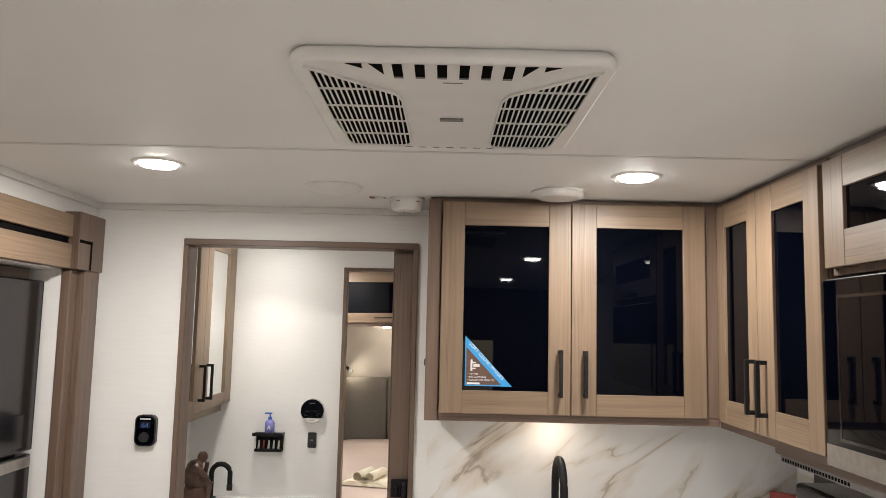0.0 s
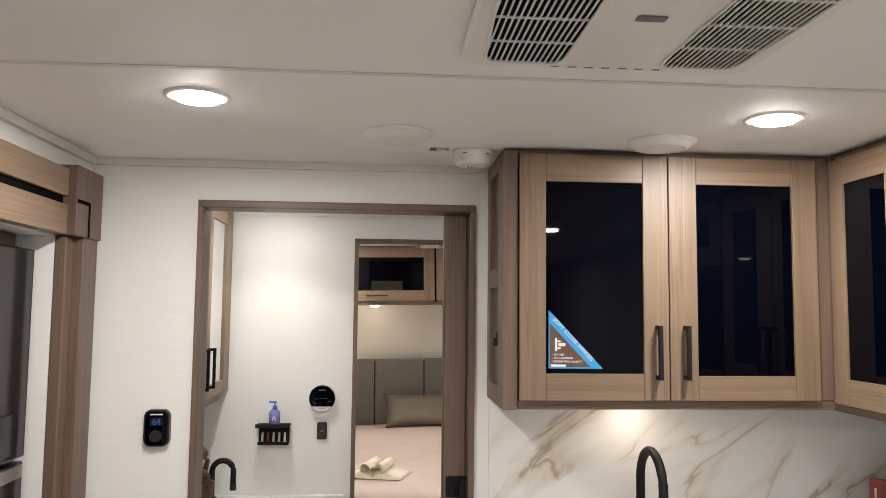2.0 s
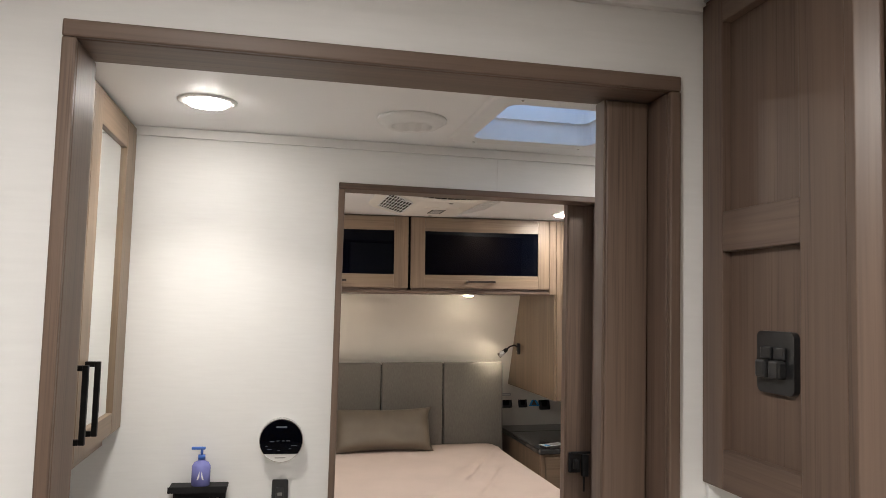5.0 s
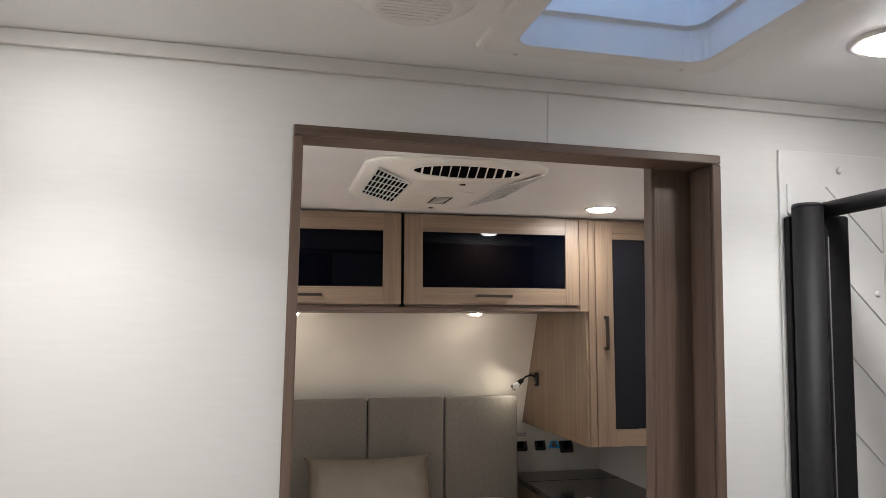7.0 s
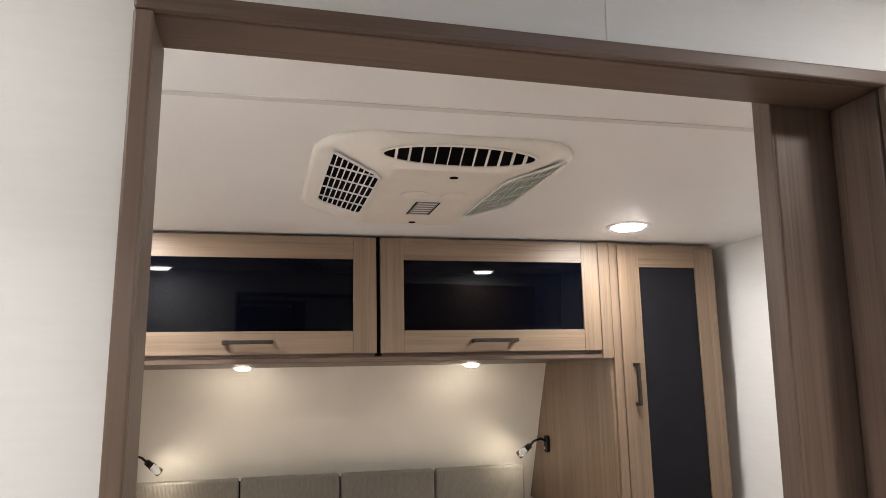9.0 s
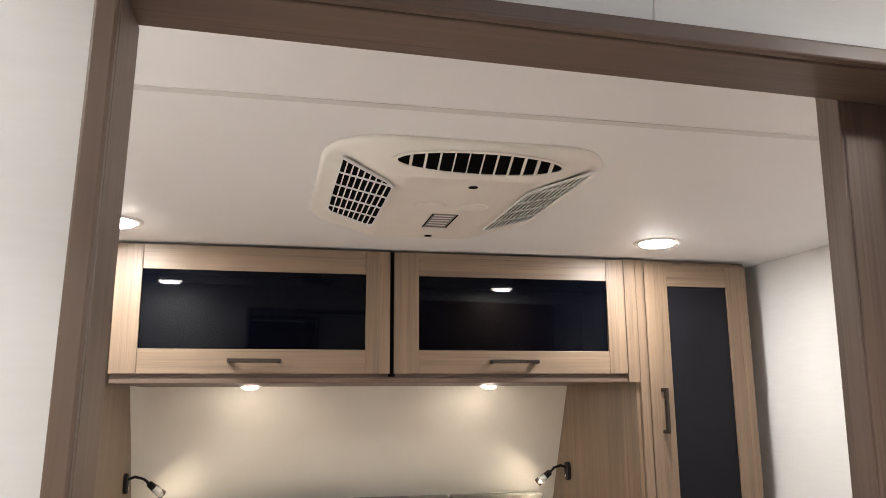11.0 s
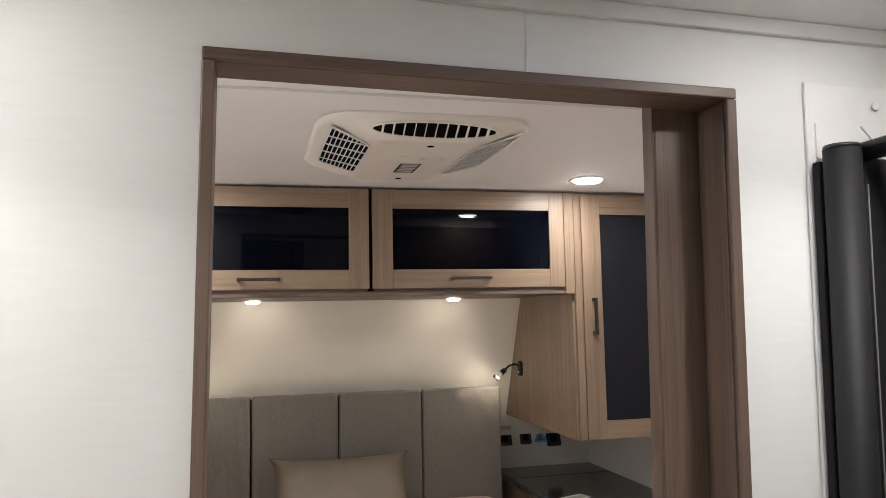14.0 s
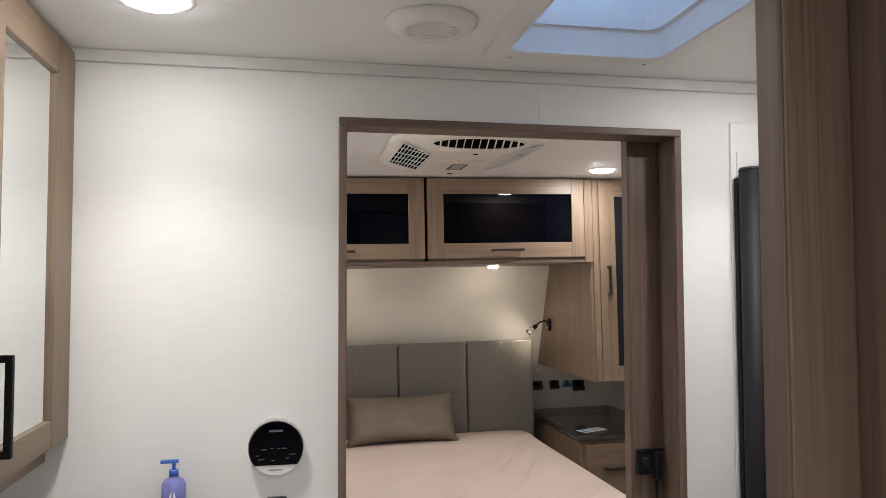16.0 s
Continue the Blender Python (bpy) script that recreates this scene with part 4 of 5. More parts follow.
part("board", box(B(), -0.085, 0.085, 0.0, 0.018, 0.0, 0.182, 0.003), M_REDSIGN, sg)
writing("lettering", "I love", 0.06, M_WHITE, sg, pose(-0.075, -0.0008, 0.115, 90, 0, 0))

# thermostat on the first cross wall
th = thing("thermostat", "black oval thermostat with a blue 64 display and a dial", "thermostat", pose(-0.962, Y1, 1.236))
part("housing", upright(prism(B(), rounded(-0.036, 0.036, -0.052, 0.052, 0.02, 8), 0.0, 0.018)), M_BLACKPL, th)
part("face", upright(prism(B(), rounded(-0.031, 0.031, -0.047, 0.047, 0.017, 8), 0.018, 0.022)), M_GLASSBLK, th)
part("screen", upright(prism(B(), [(-0.018, 0.008), (0.018, 0.008), (0.018, 0.030), (-0.018, 0.030)], 0.022, 0.0226)), M_TINT, th)
writing("digits", "64", 0.024, M_DISPLAY, th, pose(0.0, -0.0229, 0.010, 90, 0, 0), align="CENTER")
part("dial", cyl(B(), (0, -0.022, -0.022), (0, -0.034, -0.022), 0.017, 0.0155, 28), M_BLACKPL, th, "ribbed black dial")
part("logo_bar", box(B(), -0.018, 0.018, -0.0226, -0.0222, 0.037, 0.041), M_TRIMW, th)

# refrigerator in the slide-out
fr = thing("refrigerator", "dark glossy steel refrigerator in the slide-out bay", "refrigerator", pose(-1.210, 2.20, 0, 0, 0, 90))
part("body", box(B(), -0.70, -0.004, 0.045, 0.58, 0.02, 1.722, 0.004), M_BLACKPL, fr)
part("upper_door", box(B(), -0.70, 0.0, 0.0, 0.043, 1.205, 1.726, 0.006), M_FRIDGE, fr, "dark mirror-like upper door")
ld = part("lower_door", box(B(), -0.70, 0.0, 0.0, 0.043, 0.08, 1.196, 0.006), M_FRIDGE, fr)
part("door_edge", box(B(), 0.0005, 0.0035, 0.002, 0.041, 1.207, 1.724, 0.001), M_OVENBLK, fr)
part("grip_strip", box(B(), -0.66, -0.012, -0.003, -0.0004, 1.158, 1.190, 0.001), M_STEEL, ld, "brushed steel grip strip")
# black rounded plate low on the upper door
part("grip", upright(prism(B(), rounded(-0.30, -0.055, 1.222, 1.320, 0.018), 0.0006, 0.006)), M_OVENBLK, fr, "black rounded plate")
structure("panel_over_fridge", [(-1.72, -1.26, 1.48, 2.20, 1.731, 1.764)], WOODSHADE["y"], "brown wood panel above the refrigerator")

# ---- bathroom ----
# mirrored cabinet along the side wall, facing +x: local x runs away from the camera
md = thing("mirror_cabinet", "oak bathroom wall cabinet with two mirrored doors", "cabinet", pose(-1.012, 2.562, 1.226, 0, 0, 90))
part("body", box(B(), 0.0, 1.036, 0.001, 0.165, 0.0, 0.788, 0.002), OAK["z"], md)
part("bottom_lip", box(B(), 0.02, 1.030, 0.02, 0.165, -0.045, -0.0005, 0.002), OAK["x"], md)
for x0, x1, hx in ((0.175, 0.582, 0.537), (0.585, 1.036, 0.637)):
    d = frame_door(md, x0, x1, 0.0, 0.784, -0.020, 0.06, (x0 + 0.075, x1 - 0.108, 0.052, 0.712), M_MIRROR)
    bar_handle(d, hx, 0.045, 0.200, -0.020)
part("end_filler", box(B(), 0.002, 0.172, -0.018, 0.0005, 0.0, 0.784, 0.002), OAK["z"], md)

vn = thing("vanity", "white bathroom vanity with a basin top", "vanity", pose(0, 0, 0))
part("body", box(B(), XL + 0.002, -0.74, 2.56, Y2 - 0.002, 0.0, 0.72, 0.004), OAK["z"], vn)
part("top", box(B(), XL + 0.002, -0.71, 2.555, Y2 - 0.002, 0.7205, 0.76, 0.008), M_COUNTER, vn)
part("upstand", box(B(), XL + 0.003, -0.475, Y2 - 0.016, Y2 - 0.002, 0.7605, 0.775, 0.003), M_COUNTER, vn)
faucet(pose(-1.005, 3.40, 0.76, 0, 0, 90), 0.200, 0.0115, 0.085, "matt black gooseneck basin faucet on the vanity")


def statue():
    """A seated figure, chin on fist, as rough carved masses."""
    bm = B()
    def ball(c, r, sx=1, sy=1, sz=1):
        bmesh.ops.create_uvsphere(bm, u_segments=14, v_segments=10, radius=r, matrix=Matrix.Translation(c) @ Matrix.Diagonal((sx, sy, sz, 1)))
    turned(bm, [(0.05, 0.0), (0.052, 0.02), (0.045, 0.07), (0.04, 0.085)], 16)
    ball((-0.008, 0, 0.125), 0.036, 0.9, 1.1, 1.25)
    ball((0.0, 0, 0.158), 0.032, 0.9, 1.35, 0.8)
    ball((0.026, 0, 0.192), 0.0185, 1.05, 0.85, 1.15)
    for s in (-1, 1):
        cyl(bm, (-0.005, 0.018 * s, 0.10), (0.05, 0.02 * s, 0.108), 0.017, 0.014, 12)
        cyl(bm, (0.05, 0.02 * s, 0.108), (0.042, 0.02 * s, 0.02), 0.014, 0.010, 12)
        cyl(bm, (0.0, 0.036 * s, 0.160), (0.04, 0.026 * s, 0.122), 0.012, 0.010, 12)
        cyl(bm, (0.04, 0.026 * s, 0.122), (0.045, 0.004 * s, 0.172 if s > 0 else 0.12), 0.009, 0.008, 12)
    ob = part("statue", bm, M_BROWNST)
    md_ = ob.modifiers.new("fuse", "REMESH")
    md_.mode, md_.voxel_size, md_.use_smooth_shade = "VOXEL", 0.0035, True
    sm_ = ob.modifiers.new("soften", "SMOOTH")
    sm_.iterations = 3
    ob.matrix_basis = pose(-1.065, 3.34, 0.76, 0, 0, 25) @ Matrix.Scale(1.24, 4)
    return tagged(ob, "carved brown seated figurine with chin on fist on the vanity", "statue")


statue()

# soap shelf on the second cross wall
rk = thing("wall_rack", "black wall rack with a row of toothbrush holders", "rack", pose(-0.787, Y2, 0.993))
part("shelf", box(B(), -0.072, 0.072, -0.075, -0.001, 0.082, 0.088, 0.001), M_BLACK, rk)
part("front_lip", box(B(), -0.072, 0.072, -0.078, -0.0752, 0.078, 0.094, 0.001), M_BLACK, rk)
part("back_plate", box(B(), -0.066, 0.066, -0.012, -0.001, 0.0, 0.0815, 0.002), M_BLACK, rk)
part("tray", box(B(), -0.066, 0.066, -0.045, -0.0125, 0.0, 0.012, 0.002), M_BLACK, rk)
for i, m in enumerate((M_TRIMW, M_REDSIGN, M_TRIMW, M_TRIMW, M_PAPER)):
    x = -0.048 + i * 0.024
    part("brush", cyl(B(), (x, -0.03, 0.012), (x, -0.022, 0.052), 0.0055, 0.004, 10), m, rk, "small toothbrush head")
sp = thing("soap_bottle", "clear bottle of lavender soap with a blue pump", "bottle", pose(-0.783, Y2 - 0.04, 1.0812))
part("bottle", turned(B(), [(0.017, 0.0), (0.0195, 0.003), (0.0195, 0.050), (0.015, 0.060), (0.008, 0.064), (0.008, 0.068)], 28, sx=1.2, sy=0.85), M_SOAP, sp, "lavender liquid in a clear bottle")
part("collar", cyl(B(), (0, 0, 0.068), (0, 0, 0.079), 0.0095, 0.009, 20), M_PUMP, sp)
part("stem", cyl(B(), (0, 0, 0.079), (0, 0, 0.092), 0.0035, 0.0035, 12), M_PUMP, sp)
bm = B()
box(bm, -0.026, 0.009, -0.005, 0.005, 0.092, 0.099, 0.002)
part("nozzle", bm, M_PUMP, sp, "blue pump nozzle")
bm = B()
prism(bm, [(-0.009, 0.018), (-0.005, 0.018), (0.0, 0.034), (0.005, 0.018), (0.009, 0.018), (0.0015, 0.042), (-0.0015, 0.042)], 0.0159, 0.0164)
part("mark", upright(bm), M_WHITE, sp, "white mark")

# round control panel and switch
rd = thing("wall_speaker_control", "round black glass control with a silver rim on the wall", "control panel", pose(-0.583, Y2, 1.190))
part("housing", cyl(B(), (0, 0, 0), (0, -0.020, 0), 0.0585, 0.0575, 48), M_CHROME, rd, "silver rim")
a0 = math.asin(-0.62)
arc = [(0.0555 * math.cos(a0 + (math.pi - 2 * a0) * i / 40), 0.0555 * math.sin(a0 + (math.pi - 2 * a0) * i / 40)) for i in range(41)]
part("glass", upright(prism(B(), arc, 0.020, 0.0235)), M_GLASSBLK, rd, "black touch glass")
arc2 = [(0.0555 * math.cos(math.pi - a0 + (math.pi + 2 * a0) * i / 20), 0.0555 * math.sin(math.pi - a0 + (math.pi + 2 * a0) * i / 20)) for i in range(21)]
part("chin", upright(prism(B(), arc2, 0.020, 0.022)), M_TRIMW, rd)
for x, z, w in ((-0.024, -0.002, 0.006), (-0.008, 0.0, 0.003), (0.006, 0.0, 0.003), (0.018, 0.0, 0.005), (0.034, -0.013, 0.007), (-0.038, -0.014, 0.003), (-0.030, -0.022, 0.006), (0.024, -0.021, 0.003), (-0.006, -0.025, 0.003)):
    part("key_mark", box(B(), x - w, x + w, -0.0239, -0.0236, z - 0.0009, z + 0.0009), M_DISPW, rd)
part("logo_bar", box(B(), -0.014, 0.014, -0.0239, -0.0236, 0.034, 0.0385), M_DISPW, rd)
part("chin_print", box(B(), -0.015, 0.013, -0.0223, -0.0221, -0.046, -0.0435), M_GREY, rd)
ws = thing("wall_switch", "small black wall switch with a printed key", "switch", pose(-0.581, Y2, 1.048))
part("plate", upright(prism(B(), rounded(-0.0215, 0.0215, -0.037, 0.037, 0.006), 0.0, 0.008)), M_BLACKPL, ws)
part("key", box(B(), -0.011, 0.011, -0.012, -0.0082, -0.017, 0.017, 0.002), M_BLACKPL, ws)
part("key_print", box(B(), -0.006, 0.006, -0.0124, -0.0121, -0.004, 0.004), M_GREY, ws)

# shower
sh = tagged(new("shower_surround"), "white shower wall panels with diagonal raised planks", kind="structure")
sh.empty_display_size = 0.05
part("backing", box(B(), 0.487, XR - 0.002, Y2 - 0.008, Y2 - 0.001, 0.0, 1.92, 0.002), M_PLASTIC, sh)
part("side_panel", box(B(), XR - 0.009, XR - 0.001, Y1B + 0.002, Y2 - 0.0085, 0.0, 1.92), M_PLASTIC, sh)
k = 0.144
for xa, xb, way in ((0.50, 0.718, -1), (0.718, 0.936, 1), (0.936, 1.255, -1)):      # chevrons
    rect = planes([(xa + 0.001, 0.45), (xb - 0.001, 0.45), (xb - 0.001, 1.85), (xa + 0.001, 1.85)])
    for i in range(-4, 14):
        c = 0.5 + i * k - (0.218 if way > 0 else 0.0)
        d = way * (xb - xa)
        q = clip([(xa, c), (xb, c + d), (xb, c + d + k - 0.006), (xa, c + k - 0.006)], rect)
        if len(q) > 2:
            part("plank", upright(prism(B(), q, 0.0, 0.004)), M_PLASTIC, sh, at=pose(0, Y2 - 0.0082, 0))
for x, z in ((0.62, 1.885), (0.70, 1.64), (0.74, 1.40), (0.72, 1.14), (0.69, 0.90), (0.93, 1.70), (0.95, 1.35)):
    part("screw_cap", turned(B(), [(0.003, 0.004), (0.0058, 0.002), (0.0068, 0.0)][::-1], 18), M_PLASTIC, sh, at=pose(x, Y2 - 0.0125, z, 90, 0, 0))
ss = thing("shower_screen", "matt black retractable shower screen cassette with a top rail", "shower screen", pose(0.541, 3.549, 0.022))
part("cassette", cyl(B(), (-0.030, 0.0, 0), (-0.030, 0.0, 1.775), 0.028, 0.028, 36), M_BLACK, ss)
part("wall_channel", box(B(), -0.050, 0.045, 0.026, 0.044, 0.0, 1.762, 0.003), M_BLACK, ss)
part("lead_rail", box(B(), -0.002, 0.052, -0.012, 0.0255, 0.0, 1.762, 0.005), M_BLACK, ss)
part("zip_strip", box(B(), 0.0025, 0.0045, -0.0135, -0.0122, 0.0, 1.72), M_GREY, ss)
part("cap", cyl(B(), (-0.030, 0.0, 1.7755), (-0.030, 0.0, 1.782), 0.0285, 0.027, 36), M_BLACKPL, ss)
part("top_rail", tube(B(), [(0.006, 0.0, 1.772), (0.001, -0.2, 1.772), (0.001, -0.5, 1.772), (0.001, -0.95, 1.772)], 0.0155), M_BLACK, ss)

# ---- bedroom ----
bc = thing("overhead_cabinet", "light oak overhead cabinet with black glass flaps over the bed", "cabinet", pose(0, 0, 1.632))
bm = B()
box(bm, -0.745, 0.795, 5.242, 5.70, 0.004, 0.374)
part("body", bm, WOODSHADE["x"], bc)
part("bottom_board", box(B(), -0.745, 0.785, 5.232, 5.815, -0.012, 0.0035, 0.002), WOODSHADE["x"], bc)
part("top_strip", box(B(), -0.745, 0.797, 5.25, 5.6, 0.3745, 0.379), WOODSHADE["x"], bc)
# black strip for the shade between the two flaps
part("center_gap", box(B(), 0.010, 0.030, 5.2385, 5.2415, 0.006, 0.374), M_BLKSHADE, bc)
part("end_stile", box(B(), 0.759, 0.797, 5.222, 5.2415, -0.012, 0.374, 0.0015), OAK["z"], bc)
d1 = frame_door(bc, -0.747, 0.013, 0.014, 0.371, 5.222, 0.06, (-0.677, -0.058, 0.082, 0.302), M_GLASSBLK, lean=0.035)
d2 = frame_door(bc, 0.026, 0.757, 0.014, 0.371, 5.222, 0.06, (0.099, 0.698, 0.082, 0.302), M_GLASSBLK, lean=0.035)
bar_handle(d1, 0.049, -0.440, -0.296, 5.222, False, M_BRONZE)
bar_handle(d2, 0.049, 0.314, 0.460, 5.222, False, M_BRONZE)
for x in (-0.388, 0.434):
    downlight(pose(x, 5.66, 1.620), 0.026, 0.036, M_PUCK, "puck_light", "small round lit puck light under the overhead cabinet")


def wardrobe(s):
    """A hanging wardrobe beside the bed; its inner side faces the pillow. s: 1 or -1."""
    w = thing("wardrobe", "light oak hanging wardrobe with smoked glass door beside the bed", "wardrobe", pose(0, 0, 1.072))
    xi, xo = 0.790, 1.196
    bm = B()
    poly = [(5.242, 0.0), (6.065, 0.0), (5.648, 0.935), (5.242, 0.935)]
    va, vb = [bm.verts.new((s * xi, y, z)) for y, z in poly], [bm.verts.new((s * xo, y, z)) for y, z in poly]
    bm.faces.new(va)
    bm.faces.new(vb[::-1])
    for i in range(4):
        bm.faces.new((va[i], va[(i + 1) % 4], vb[(i + 1) % 4], vb[i]))
    part("body", bm, OAK["z"], w)
    a, b = sorted((s * xi, s * xo))
    if s > 0:
        part("inner_stile", box(B(), a + 0.010, a + 0.038, 5.226, 5.2415, 0.0, 0.934, 0.0015), OAK["z"], w)
        a += 0.040
    else:
        b -= 0.040
    d = frame_door(w, a, b - 0.004, 0.0, 0.922, 5.222, 0.06, (a + 0.077, b - 0.077, 0.068, 0.851), M_TINT)
    bar_handle(d, a + 0.038 if s > 0 else b - 0.038, 0.393, 0.530, 5.222, True, M_BRONZE)
    return w


wardrobe(1)
wardrobe(-1)


def reading_lamp(x, y, z, s):
    """A gooseneck lamp with a clear glass head, on the wardrobe's side. s: the way it points along x."""
    l = thing("reading_lamp", "lit black gooseneck reading lamp on the wardrobe side", "lamp", pose(x, y, z), "reading lamps")
    bm = prism(B(), rounded(-0.018, 0.018, -0.033, 0.033, 0.017, 8), 0.0, 0.012)
    bmesh.ops.transform(bm, matrix=Matrix(((0, 0, s, 0), (1, 0, 0, 0), (0, 1, 0, 0), (0, 0, 0, 1))), verts=bm.verts)
    part("base", bm, M_BLACK, l)
    part("button", cyl(B(), (s * 0.012, 0, -0.016), (s * 0.016, 0, -0.016), 0.005), M_CHROME, l)
    part("neck", tube(B(), [(s * 0.010, 0, 0.012), (s * 0.035, -0.006, 0.022), (s * 0.065, -0.012, 0.014), (s * 0.085, -0.015, -0.004)], 0.0045), M_BLACK, l)
    d = Vector((s * 0.62, 0.42, -0.6)).normalized()
    p = Vector((s * 0.082, -0.015, -0.001))
    part("socket", cyl(B(), p, p + d * 0.02, 0.011, 0.012), M_BLACK, l)
    hd = part("head", cyl(B(), p + d * 0.0205, p + d * 0.062, 0.0125, 0.0155, 20), M_CLEAR, l, "clear glass head")
    hd.visible_shadow = False
    part("bulb", cyl(B(), p + d * 0.0475, p + d * 0.0485, 0.0085, 0.0085, 16), M_READ, hd, "lit bulb")
    part("bulb_stem", cyl(B(), p + d * 0.0205, p + d * 0.0482, 0.006, 0.0105, 16), M_PLASTIC, hd)
    return l


reading_lamp(0.790, 5.83, 1.303, -1)
reading_lamp(-0.790, 5.83, 1.303, 1)

# bed
bd = thing("bed", "queen bed with a blush bedspread against a padded headboard", "bed", pose(0, 0, 0))
part("base", box(B(), -0.73, 0.655, 3.86, 5.87, 0.0, 0.40, 0.01), OAK["y"], bd)
bm = B()
NX, NY = 120, 160


def fold(x, y, a, b, high, wide):
    """Height of a soft crease along the line from a to b, with a hollow beside it."""
    ux, uy = b[0] - a[0], b[1] - a[1]
    n = math.hypot(ux, uy)
    u = ((x - a[0]) * ux + (y - a[1]) * uy) / n / n
    d = ((x - a[0]) * uy - (y - a[1]) * ux) / n + 0.012 * noise.noise((x * 7, y * 7, 1.5))
    k = max(0.0, math.sin(math.pi * min(1.0, max(0.0, u)))) ** 0.6
    return high * k * (math.exp(-(d / wide) ** 2) - 0.7 * math.exp(-((d - 2.1 * wide) / (1.2 * wide)) ** 2))


X0, X1, YA, YB2 = -0.765, 0.690, 3.80, 5.886
grid = []
for j in range(NY + 1):
    row = []
    for i in range(NX + 1):
        u, v = i / NX, j / NY
        x, y = X0 + (X1 - X0) * u, YA + (YB2 - YA) * v
        ex = min(x - X0, X1 - x)
        z = 0.745 - 0.055 * math.exp(-ex / 0.025) - 0.05 * math.exp(-(y - YA) / 0.03)
        z += 0.006 * noise.noise((x * 2.2, y * 1.8, 0.3))
        for q in (((0.67, 5.83), (0.28, 4.98), 0.023, 0.016), ((0.53, 5.26), (0.27, 4.70), 0.018, 0.015), ((0.60, 5.60), (0.10, 4.95), 0.006, 0.03),
                  ((0.2, 4.9), (-0.35, 4.35), 0.006, 0.022), ((0.62, 4.75), (0.15, 4.2), 0.008, 0.02)):
            z += fold(x, y, *q)
        row.append(bm.verts.new((x, y, z)))
    grid.append(row)
for j in range(NY):
    for i in range(NX):
        bm.faces.new((grid[j][i], grid[j][i + 1], grid[j + 1][i + 1], grid[j + 1][i])).smooth = True
border = [grid[0][i] for i in range(NX + 1)] + [grid[j][NX] for j in range(1, NY + 1)] + [grid[NY][i] for i in range(NX - 1, -1, -1)] + [grid[j][0] for j in range(NY - 1, 0, -1)]
low = [bm.verts.new((v.co.x + 0.012 * noise.noise((v.co.x * 5, v.co.y * 5, 7)), v.co.y, 0.33)) for v in border]
for i in range(len(border)):
    j = (i + 1) % len(border)
    bm.faces.new((border[j], border[i], low[i], low[j])).smooth = True
part("bedspread", bm, M_SHEET, bd, "blush cotton bedspread with soft creases")
hb = thing("headboard", "grey woven headboard of four padded panels", "headboard", pose(0, 0, 0))
# near-black backing puts the shade into the seams between the panels
bm = box(B(), -0.760, 0.707, 5.937, 5.965, 0.42, 1.205)
part("backing", bm, M_BLKSHADE, hb)
for i in range(4):
    x0, x1 = -0.763 + i * 0.3685, -0.763 + (i + 1) * 0.3685
    bm = box(B(), x0 + 0.003, x1 - 0.003, 5.895, 5.936, 0.45, 1.222, 0.011, seg=4)
    for f in bm.faces:
        f.smooth = True
    part("panel", bm, M_HEAD, hb, "padded woven panel")


def cushion(at, w, h, d):
    bm = B()
    n = 26
    sides = []
    for s in (1, -1):
        rows = []
        for j in range(n + 1):
            row = []
            for i in range(n + 1):
                u, v = 2 * i / n - 1, 2 * j / n - 1
                bulge = max(0.0, (1 - u ** 4) * (1 - v ** 4)) ** 0.55
                pin = 1 - 0.095 * (1 - abs(v) ** 5) * abs(u) ** 3
                pv = 1 - 0.19 * (1 - u * u) * abs(v) ** 4
                wr = 0.004 * noise.noise((u * 3, v * 3 * s, 2.0)) * bulge
                row.append(bm.verts.new((u * w / 2 * pin, s * (d / 2 * bulge + wr), h / 2 + v * h / 2 * pv)))
            rows.append(row)
        sides.append(rows)
        for j in range(n):
            for i in range(n):
                bm.faces.new((rows[j][i], rows[j][i + 1], rows[j + 1][i + 1], rows[j + 1][i])).smooth = True
    bmesh.ops.remove_doubles(bm, verts=bm.verts, dist=0.0008)
    t = thing("pillow", "olive leather lumbar pillow leaning on the headboard", "pillow", at)
    part("cover", bm, M_PILLOW, t)
    return t


cushion(pose(-0.034, 5.70, 0.738, -24, 0, 0), 0.585, 0.262, 0.14)

# open book with curled pages on the bed
bk = thing("book", "open book with curled cream pages lying on the bed", "book", pose(-0.355, 4.14, 0.751, 0, 0, -18))
part("cover", box(B(), -0.15, 0.15, -0.105, 0.105, 0.0, 0.004, 0.001), M_PAPER, bk)
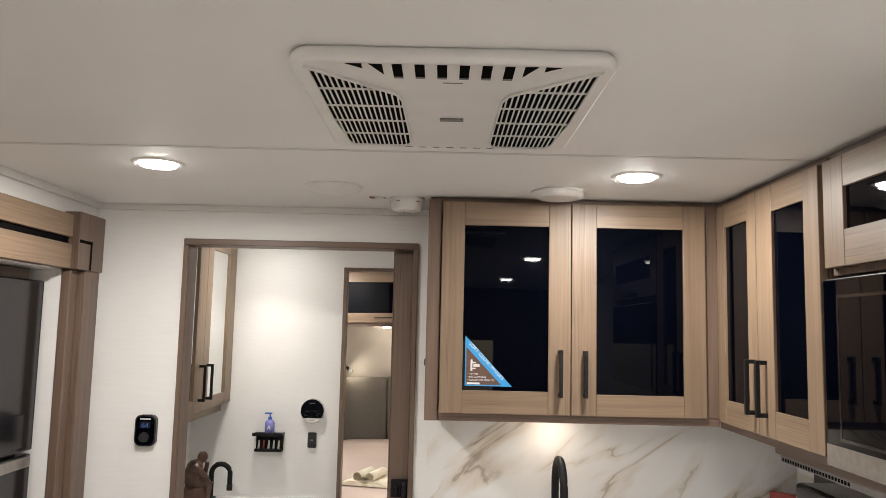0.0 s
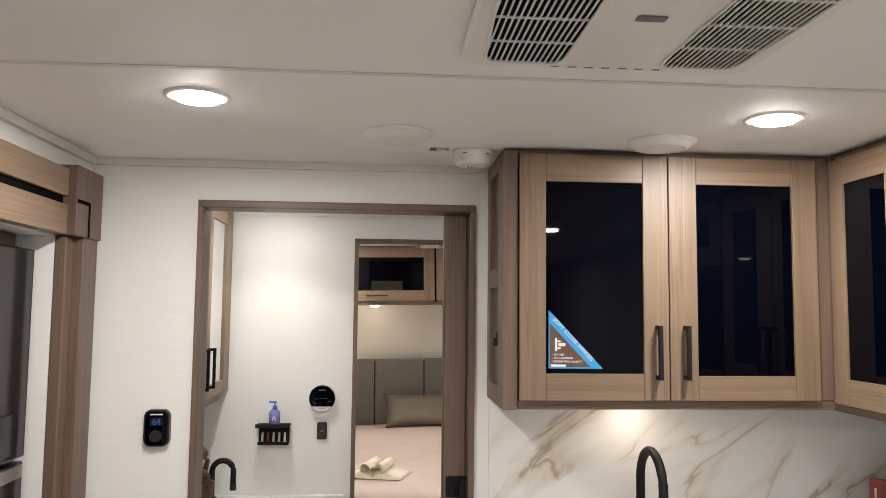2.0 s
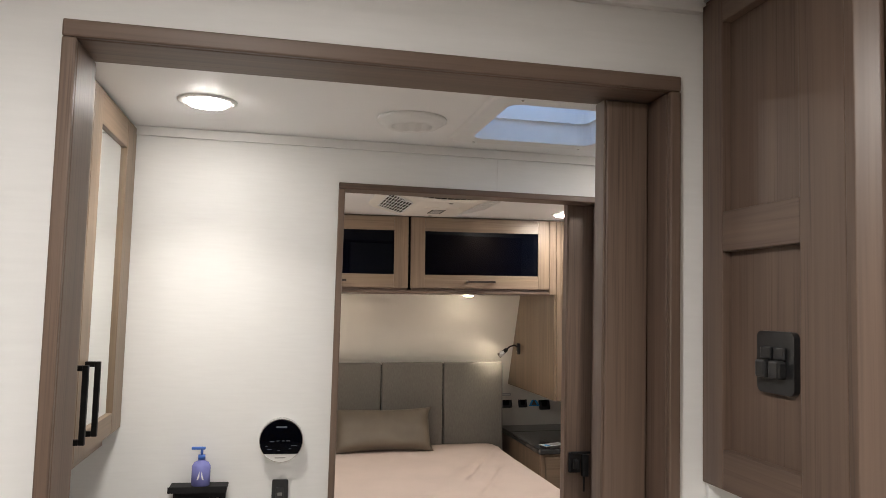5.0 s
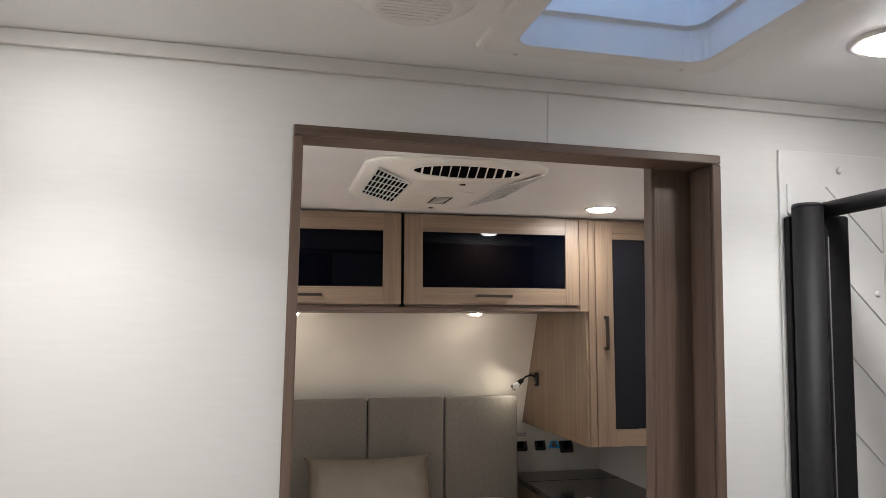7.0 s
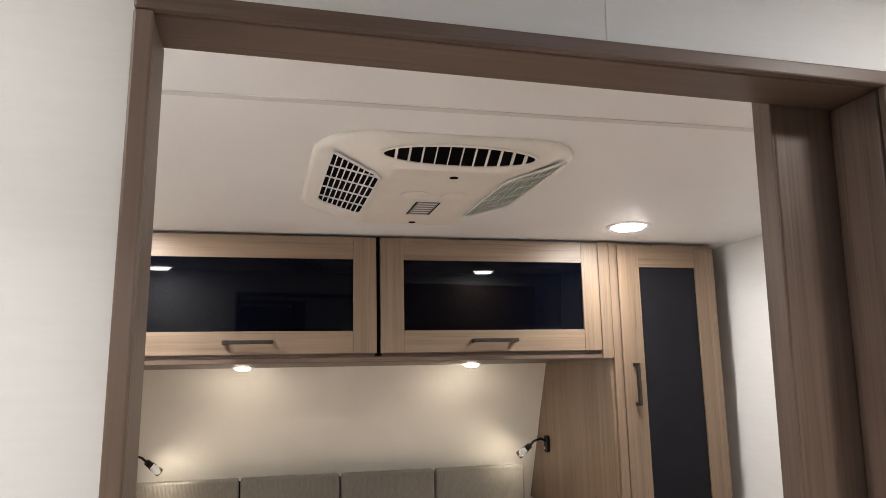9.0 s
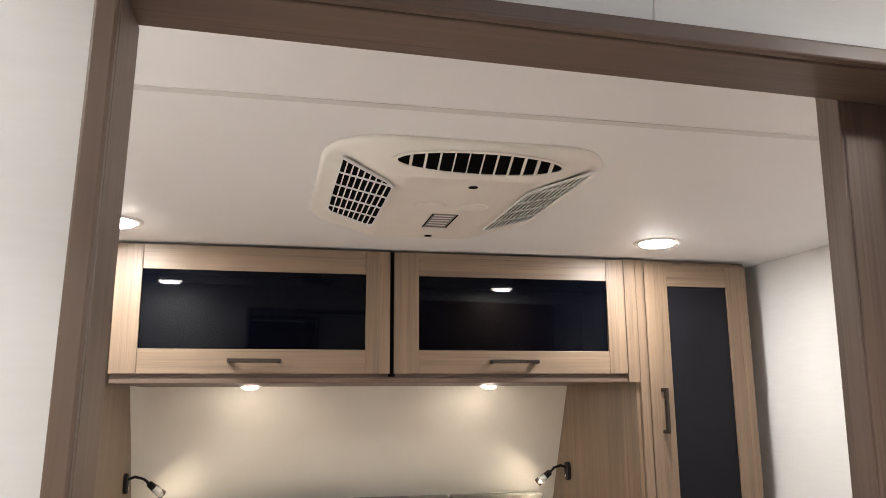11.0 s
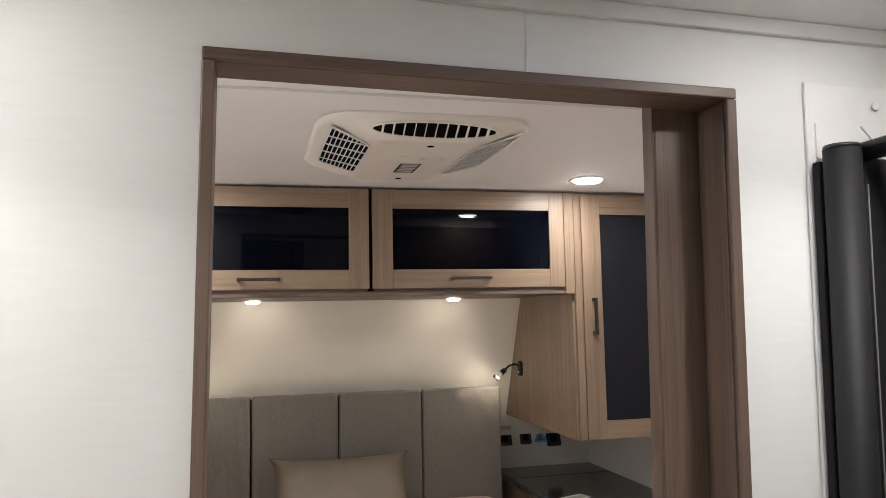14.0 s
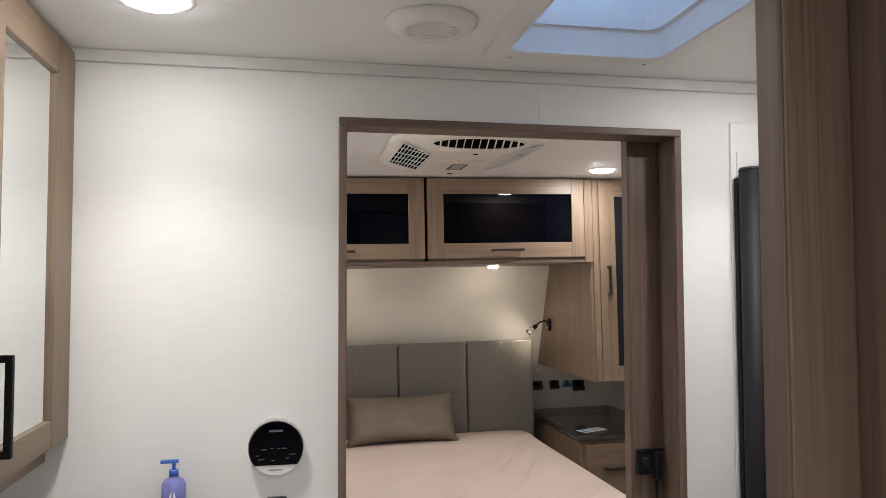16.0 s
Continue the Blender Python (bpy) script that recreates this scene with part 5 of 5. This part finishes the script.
for s in (-1, 1):
    bm = B()
    pts = [(s * (0.004 + 0.14 * i / 10), 0.008 + 0.016 * math.sin(math.pi * min(1.0, (i / 10) * 1.1)) ** 0.8) for i in range(11)]
    top = [[bm.verts.new((x, y, z)) for x, z in pts] for y in (-0.1, 0.1)]
    bot = [[bm.verts.new((x, y, 0.0045)) for x, z in pts] for y in (-0.1, 0.1)]
    for i in range(10):
        bm.faces.new((top[0][i], top[0][i + 1], top[1][i + 1], top[1][i])).smooth = True
        bm.faces.new((top[0][i], top[0][i + 1], bot[0][i + 1], bot[0][i]))
        bm.faces.new((top[1][i], top[1][i + 1], bot[1][i + 1], bot[1][i]))
    bm.faces.new((top[0][10], bot[0][10], bot[1][10], top[1][10]))
    part("page_block", bm, M_PAPER, bk)
    bm = B()
    n = 18
    spiral = [(s * (0.004 + 0.03 + 0.027 * math.cos(math.pi + 1.75 * math.pi * i / n)), 0.046 + 0.026 * math.sin(math.pi + 0.1 - 1.75 * math.pi * i / n)) for i in range(n + 1)]
    a, b = [[bm.verts.new((x, y, z)) for x, z in spiral] for y in (-0.098, 0.098)]
    for i in range(n):
        bm.faces.new((a[i], a[i + 1], b[i + 1], b[i])).smooth = True
    c = part("curled_page", bm, M_PAPER, bk)
    so = c.modifiers.new("thick", "SOLIDIFY")
    so.thickness = 0.002

# nightstand
ns = thing("nightstand", "oak nightstand with a dark polished stone top beside the bed", "nightstand", pose(0, 0, 0))
part("body", box(B(), 0.773, XR - 0.003, 5.405, 6.15, 0.0, 0.768, 0.003), OAK["z"], ns)
tp = part("top", box(B(), 0.755, XR - 0.003, 5.375, 6.17, 0.7685, 0.80, 0.009, seg=3), M_STONE, ns, "dark polished stone top")
part("joint", box(B(), 0.758, XR - 0.004, 5.925, 5.929, 0.7995, 0.8005), M_BLKSHADE, ns)
for i in range(3):
    z1 = 0.752 - i * 0.25
    dr = part("drawer", box(B(), 0.800, XR - 0.02, 5.387, 5.4045, z1 - 0.235, z1, 0.0025), OAK["x"], ns)
    bar_handle(dr, z1 - 0.115, 0.893, 1.035, 5.387, False, M_BRONZE)
cd = thing("leaflet", "printed leaflet with a blue corner lying on the stone top", "leaflet", pose(0.872, 5.49, 0.8005, 0, 0, 20))
part("sheet", box(B(), -0.07, 0.07, -0.035, 0.035, 0.0, 0.0008), M_WHITE, cd)
part("print", box(B(), -0.06, -0.03, -0.028, 0.02, 0.0008, 0.0011), M_STKBLUE, cd)
part("print", box(B(), -0.015, 0.06, -0.022, 0.022, 0.0008, 0.0011), M_MESH, cd)


cd2 = thing("leaflet", "small dark printed leaflet tucked at the nightstand drawer", "leaflet", pose(1.062, 5.372, 0.722, 55, 0, 12))
part("sheet", box(B(), -0.042, 0.045, -0.035, 0.030, 0.0, 0.0008), M_WHITE, cd2)
part("print", box(B(), -0.032, 0.040, -0.032, 0.025, 0.0008, 0.0011), M_STKBRN, cd2)
part("picture", box(B(), -0.005, 0.022, -0.022, 0.012, 0.0011, 0.0013), M_REDSIGN, cd2)


def outlet(x, z, w, h, at_y, label="black power outlet on the leaning wall"):
    o = thing("power_outlet", label, "outlet", pose(x, at_y, z, -21, 0, 0), "bedside outlets")
    part("plate", upright(prism(B(), rounded(-w / 2, w / 2, -h / 2, h / 2, 0.008), 0.0, 0.008)), M_BLACKPL, o)
    part("socket", upright(prism(B(), rounded(-w / 4, w / 4, -h / 4, h / 4, 0.004), 0.008, 0.0095)), M_BLKSHADE, o)
    return o


YW = 6.112
outlet(0.790, 0.947, 0.078, 0.064, YW)
outlet(0.900, 0.948, 0.056, 0.064, YW)
outlet(1.044, 0.938, 0.072, 0.078, YW)
lb = thing("warning_label", "small grey printed label above the bedside outlet", "label", pose(0.786, YW - 0.024, 1.004, -21, 0, 0))
part("backing", box(B(), -0.030, 0.030, -0.0016, -0.0004, -0.009, 0.009), M_MESH, lb)
part("print", box(B(), -0.024, 0.024, -0.0020, -0.0017, -0.003, 0.001), M_TRIMW, lb)
tri = thing("sticker", "triangular blue sticker on the wall between the outlets", "sticker", pose(0.975, YW - 0.004, 0.950, -21, 0, 0))
part("sheet", upright(prism(B(), [(-0.036, -0.025), (0.036, -0.025), (0.004, 0.042)], 0.0, 0.001)), M_STKBLUE, tri)
part("print", upright(prism(B(), [(-0.018, -0.018), (0.018, -0.018), (0.002, 0.018)], 0.001, 0.0014)), M_STKBRN, tri)

# the bedroom sits one degree out of level with its doorway
BEDROOM = ("ceiling_bedroom", "ceiling_seam_trim_bedroom", "wall_front", "overhead_cabinet", "wardrobe", "bed", "headboard", "nightstand")
LEVEL = Matrix.Translation((0.1, 5.2, 1.75)) @ Matrix.Rotation(radians(-1.0), 4, "Y") @ Matrix.Translation((-0.1, -5.2, -1.75))
for ob in list(scene.objects):
    if ob.parent is None and (ob.matrix_basis.translation.y > 3.75 or ob.name.split(".")[0] in BEDROOM):
        ob.matrix_basis = LEVEL @ ob.matrix_basis

# ---- floor planks ----
PL = B()
plank = None
n = 0
for i in range(14):
    for j in range(9):
        y0 = Y0 + j * 1.1 - (i % 3) * 0.36
        y1 = min(YE - 0.2, y0 + 1.096)
        y0 = max(Y0, y0)
        x0 = XL + i * 0.176
        if y1 - y0 < 0.05:
            continue
        part("plank", box(B(), x0, min(XR, x0 + 0.174), y0, y1, -0.003, 0.0), M_FLOOR, floor)
